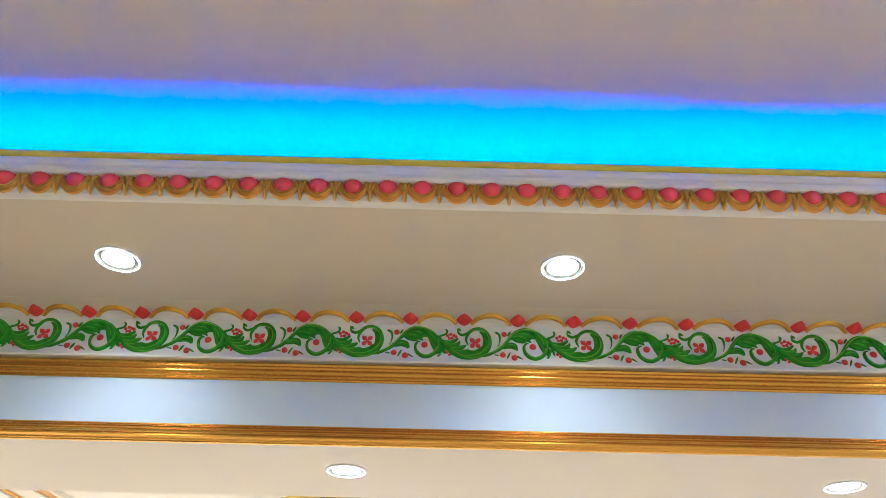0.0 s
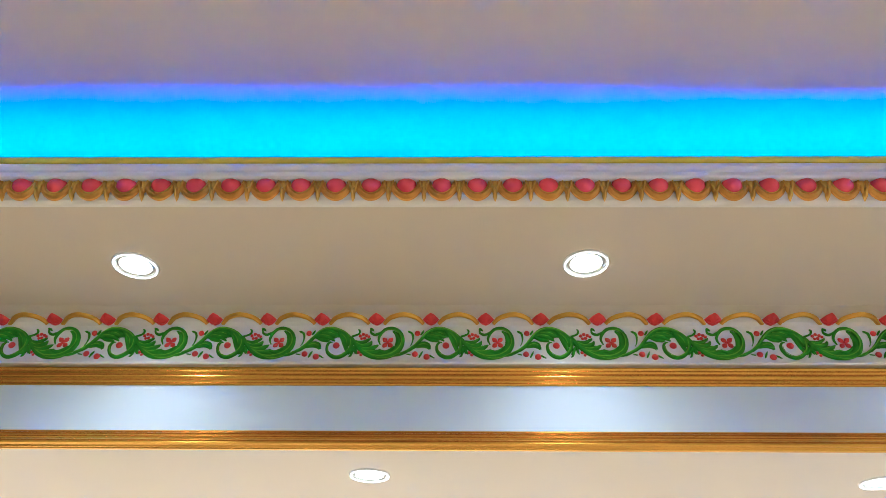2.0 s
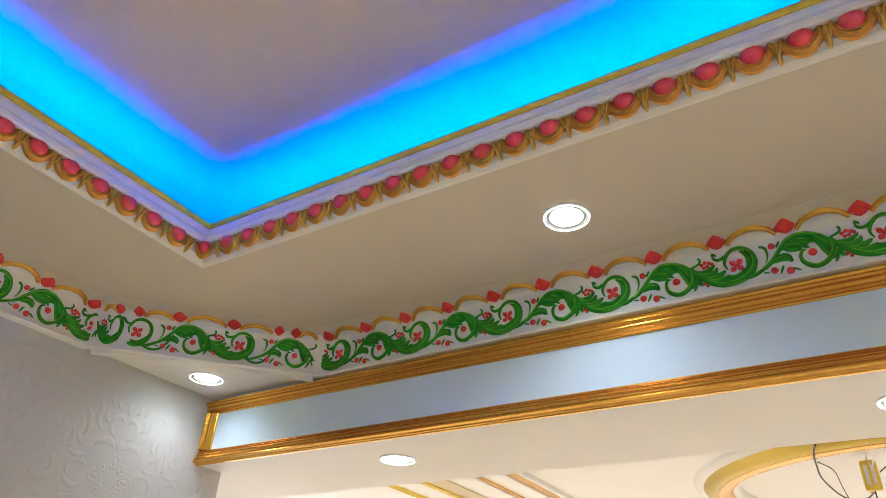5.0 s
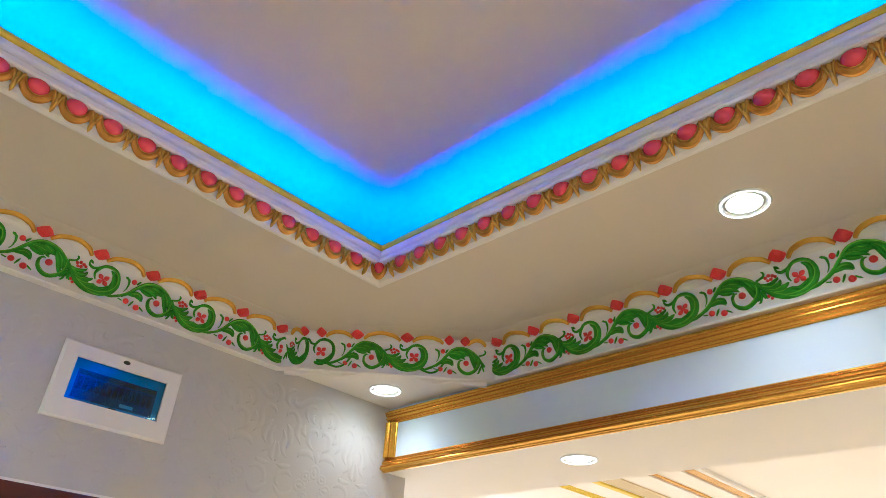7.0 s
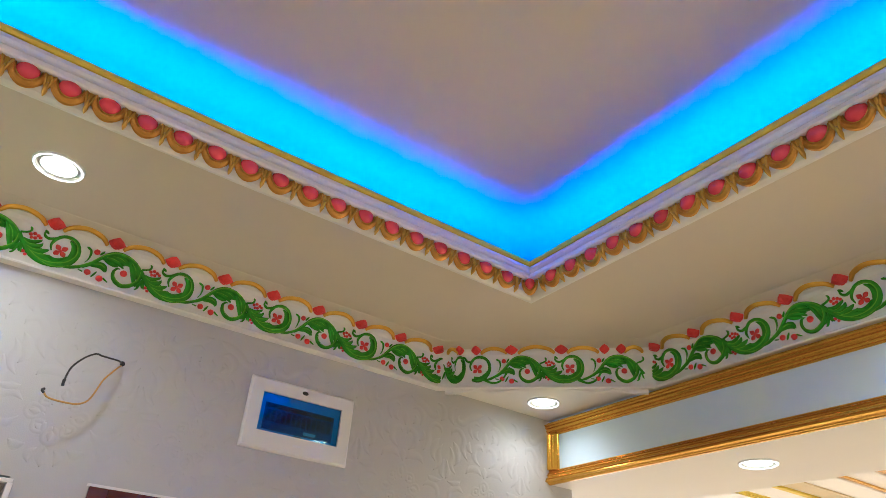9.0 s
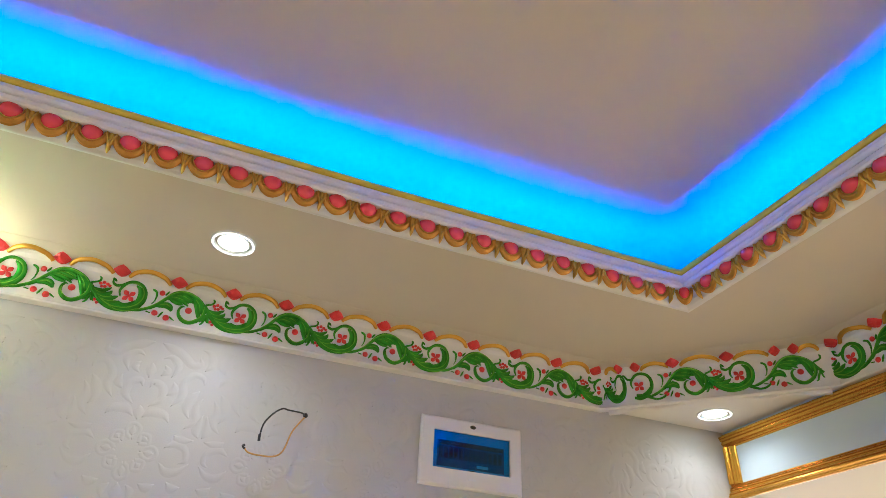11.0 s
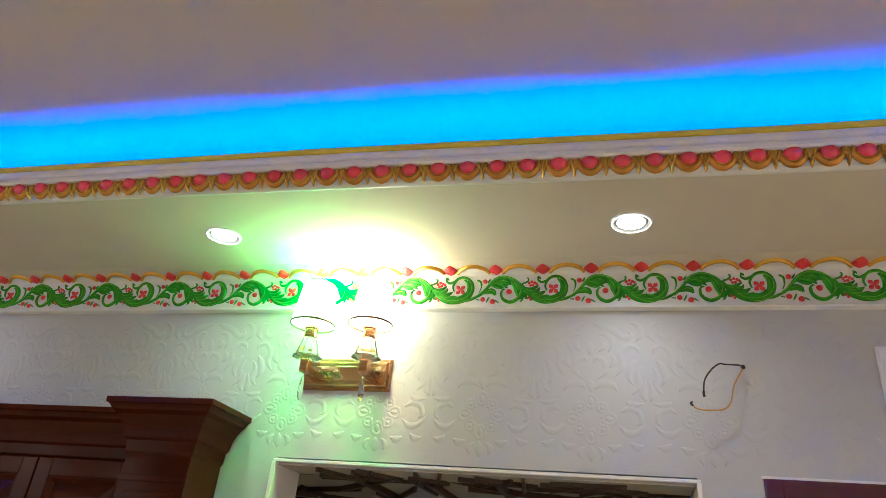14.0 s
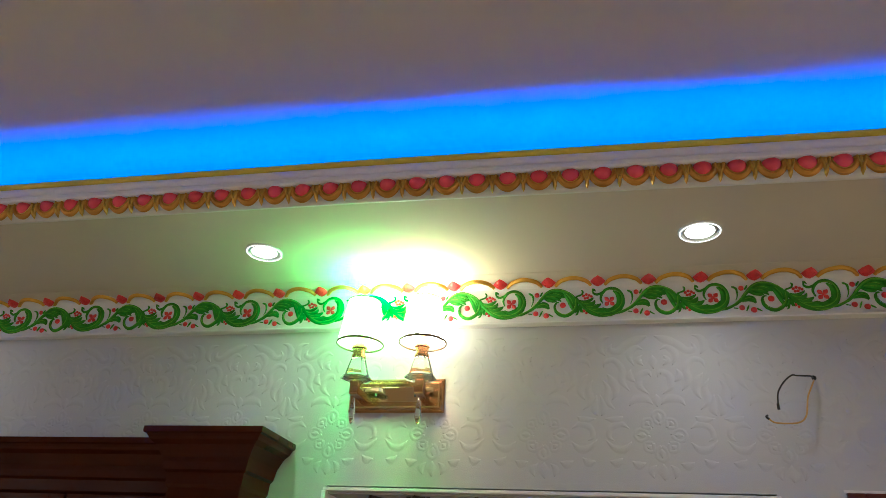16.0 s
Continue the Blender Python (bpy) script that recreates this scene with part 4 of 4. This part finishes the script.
def stile_crown(y0, y1, front, z_top, deep):
    """A flared crown block with a classic stepped profile on three sides."""
    prof = [(0.0, -0.175), (0.006, -0.165), (0.008, -0.130), (0.018, -0.122), (0.022, -0.100), (0.026, -0.085), (0.046, -0.050), (0.062, -0.038), (0.066, -0.030), (0.072, -0.022), (0.080, -0.018), (0.080, 0.0)]
    bm, rows = bmesh.new(), []
    for o, dz in prof:
        o = o * deep
        rows.append([bm.verts.new(p) for p in ((0.001, y0 - o, z_top + dz), (front + o, y0 - o, z_top + dz), (front + o, y1 + o, z_top + dz), (0.001, y1 + o, z_top + dz))])
    for a, b in zip(rows, rows[1:]):
        for i in range(3):
            bm.faces.new((a[i], a[i + 1], b[i + 1], b[i]))
    bm.faces.new(rows[-1])
    return bm


R0, R1, L0, L1 = -3.655 - CY, -3.405 - CY, -5.175 - CY, -4.925 - CY
part("body", boxed(0.002, 0.085, L1 - 0.003, R0 + 0.003, 0.0, 2.02), WOOD, cab)
part("crown", stile_crown(L1 - 0.06, R0 + 0.06, 0.085, 2.163, 0.95), WOOD, cab, "long dark stepped crown")
for a, b in ((R0, R1), (L0, L1)):
    part("pilaster", boxed(0.002, 0.190, a, b, 0.0, 2.01, 0.003), WOOD, cab)
    part("pilaster_crown", stile_crown(a, b, 0.190, 2.176, 1.0), WOOD, cab, "flared crown block")
    part("pilaster_band", box(boxed(0.188, 0.199, a - 0.006, b + 0.006, 1.915, 1.935, 0.003), 0.188, 0.195, a + 0.03, b - 0.03, 1.60, 1.885, 0.003), WOOD, cab)
edges = [-4.925, -4.502, -4.078, -3.655]
for a, b in zip(edges, edges[1:]):
    a, b = a - CY + 0.004, b - CY - 0.004
    leaf = part("cabinet_door", box(box(box(boxed(0.087, 0.112, a, a + 0.062, 0.1, 1.985, 0.003), 0.087, 0.112, b - 0.062, b, 0.1, 1.985, 0.003), 0.087, 0.112, a + 0.062, b - 0.062, 1.925, 1.985, 0.003), 0.087, 0.112, a + 0.062, b - 0.062, 0.1, 0.17, 0.003), WOOD, cab)
    bm = bmesh.new()
    loops = []
    for inset, d in ((0.0, 0.110), (0.008, 0.113), (0.016, 0.102), (0.022, 0.096), (0.060, 0.106), (0.064, 0.106)):
        loops.append([bm.verts.new(p) for p in ((d, a + 0.062 + inset, 0.17 + inset), (d, b - 0.062 - inset, 0.17 + inset), (d, b - 0.062 - inset, 1.925 - inset), (d, a + 0.062 + inset, 1.925 - inset))])
    for p, q in zip(loops, loops[1:]):
        for i in range(4):
            bm.faces.new((p[i], p[(i + 1) % 4], q[(i + 1) % 4], q[i]))
    bm.faces.new(loops[-1])
    part("door_panel", bm, WOOD, leaf, "raised glossy panel")

# ---- ceiling of the next room ----
Z_NEXT = 2.70
nextc = thing("ceiling_next_room", (0, 0, 0), "bright cream ceiling of the next room with gold mouldings", "ceiling", "structure")
part("ceiling_body", boxed(X_FAR, X_EAST, BEAM_BACK, Y_FAR, Z_NEXT, Z_NEXT + 0.1), CREAM, nextc)


def strip(name, x0, x1, drop, mat, label=""):
    part(name, boxed(x0, x1, BEAM_BACK + 0.3, Y_FAR - 0.4, Z_NEXT - drop, Z_NEXT, 0.004), mat, nextc, label)


strip("gold_strip", 0.402, 0.475, 0.018, GOLD, "flat gold ceiling strip")
strip("white_strip", 0.375, 0.400, 0.026, PLASTER)
strip("white_strip", 0.477, 0.502, 0.026, PLASTER)
strip("gold_strip", 0.190, 0.212, 0.012, GOLD, "thin gold ceiling line")
strip("white_strip", 0.150, 0.188, 0.020, PLASTER)
# flat strip; its tan colour holds the shade on the ceiling recess's side
strip("recess_shade_band", -0.14, -0.02, 0.010, FLOOR, "flat tan band coloured like the shaded side of a recess")
strip("gold_strip", -0.20, -0.165, 0.016, YELLOW, "yellow gold ceiling line")
lace = bmesh.new()
for i in range(60):
    for j in range(3):
        dome(lace, -0.46 + j * 0.028, BEAM_BACK + 0.9 + i * 0.03 + (0.015 if j % 2 else 0), 0.012, 0.012, 0.010, lambda x, s, h: (x, s, Z_NEXT - h), 6, 2)
tagged(part("pierced_band", lace, YELLOW, nextc, "gold beaded band"), kind="stuff")

OLIVE = material("olive_gilding", (0.50, 0.38, 0.02), 0.35, metal=0.6, vary=0.12)
RING = (2.35, 2.65)
ring = thing("ceiling_ring", (*RING, Z_NEXT), "large round gold and white ceiling moulding", "ceiling moulding")
part("white_edge", lathe([(1.09, 0.0), (1.085, -0.014), (1.06, -0.020), (1.045, -0.030), (1.04, -0.03)], 96), PLASTER, ring, smooth=True)
part("gold_band", lathe([(1.04, -0.03), (1.02, -0.060), (0.985, -0.075), (0.975, -0.075)], 96), OLIVE, ring, "olive gold outer band", smooth=True)
part("dark_line", lathe([(0.975, -0.075), (0.972, -0.078), (0.968, -0.075)], 96), ANTIQUE, ring)
part("gold_band", lathe([(0.968, -0.075), (0.93, -0.085), (0.90, -0.070), (0.885, -0.050)], 96), GOLD, ring, "orange gold inner band", smooth=True)
part("white_edge", lathe([(0.885, -0.050), (0.86, -0.046), (0.845, -0.03), (0.84, 0.0)], 96), PLASTER, ring, smooth=True)

rose = thing("ceiling_rose", (2.62, 2.78, Z_NEXT), "painted plaster ceiling rose with green, pink and gold leaves", "ceiling rose")


def on_ceiling(x, s, h):
    return (x, s, -h)


bm = bmesh.new()
ribbon(bm, [(0.42 * math.cos(a), 0.42 * math.sin(a), 0.02) for a in [math.radians(12 * k) for k in range(31)]], 0.02, on_ceiling, 2)
part("rim", bm, PLASTER, rose, smooth=True)
for k in range(10):
    a = 36 * k
    m = pose(0, 0, 0, 0, 0, a)
    bm = bmesh.new()
    for sgn in (-1, 1):
        ribbon(bm, [(0.18, 0.0, 0.006), (0.24, 0.05 * sgn, 0.022), (0.31, 0.06 * sgn, 0.014), (0.33, 0.03 * sgn, 0.003)], 0.014, on_ceiling, 4)
    part("leaf", bm, LIME if k % 2 else YELLOW, rose, smooth=True, m=m)
    bm = bmesh.new()
    for j in range(5):
        b = math.radians(72 * j)
        dome(bm, 0.36 + 0.022 * math.cos(b), 0.022 * math.sin(b), 0.016, 0.016, 0.014, on_ceiling, 8, 2)
    part("blossom", bm, PINK, rose, smooth=True, m=m)
    bm = bmesh.new()
    ribbon(bm, [(0.06, -0.02, 0.004), (0.10, -0.035, 0.012), (0.14, -0.01, 0.016), (0.15, 0.02, 0.004)], 0.016, on_ceiling, 4)
    part("scroll", bm, PINK if k % 2 else YELLOW, rose, smooth=True, m=m)

driver = thing("lamp_driver", (2.16, 2.13, 2.60), "gold lamp driver box hanging by its wires", "lamp driver")
part("case", boxed(-0.036, 0.036, -0.018, 0.018, -0.07, 0.07, 0.012), YELLOW, driver)
part("label_plate", boxed(-0.022, -0.006, -0.0205, -0.0185, -0.045, 0.045, 0.0005), PLASTIC, driver)
part("label_plate", boxed(0.006, 0.022, -0.0205, -0.0185, -0.045, 0.045, 0.0005), PLASTIC, driver)
part("lead", tube([(0, 0, 0.068), (0.004, -0.01, 0.10), (-0.004, -0.2, 0.075)], 0.003), PLASTIC, driver, smooth=True)
part("lead", tube([(0, 0, -0.068), (0.0, 0.002, -0.12), (0.0, 0.0, -0.2)], 0.003), BLACK, driver, smooth=True)
cable = thing("ceiling_wires", (1.99, 1.62, 2.63), "black and red wires dangling from the ceiling ring", "wire")
part("black_wire", tube([(0, 0, 0), (-0.02, 0.1, -0.01), (-0.03, 0.25, -0.02), (-0.03, 0.48, -0.04), (0.03, 0.8, -0.06), (0.12, 0.86, -0.06), (0.16, 0.70, -0.07), (0.17, 0.55, -0.10)], 0.004), BLACK, cable, smooth=True)
part("black_wire", tube([(-0.02, 0.22, -0.02), (0.03, 0.36, -0.03), (0.04, 0.6, -0.06), (0.06, 0.9, -0.10)], 0.0025), BLACK, cable, smooth=True)
part("red_wire", tube([(0.17, 0.54, -0.09), (0.165, 0.62, -0.08), (0.15, 0.68, -0.07)], 0.0035), RED, cable, smooth=True)
part("white_wire", tube([(0.19, 0.05, 0.0), (0.20, 0.2, -0.005), (0.19, 0.40, -0.01), (0.175, 0.5, 0.03)], 0.0035), PLASTIC, cable, smooth=True)
part("grey_wire", tube([(0.21, 0.5, -0.02), (0.26, 0.46, 0.0), (0.33, 0.55, 0.0), (0.40, 0.62, 0.01)], 0.0025), BLACK, cable, smooth=True)
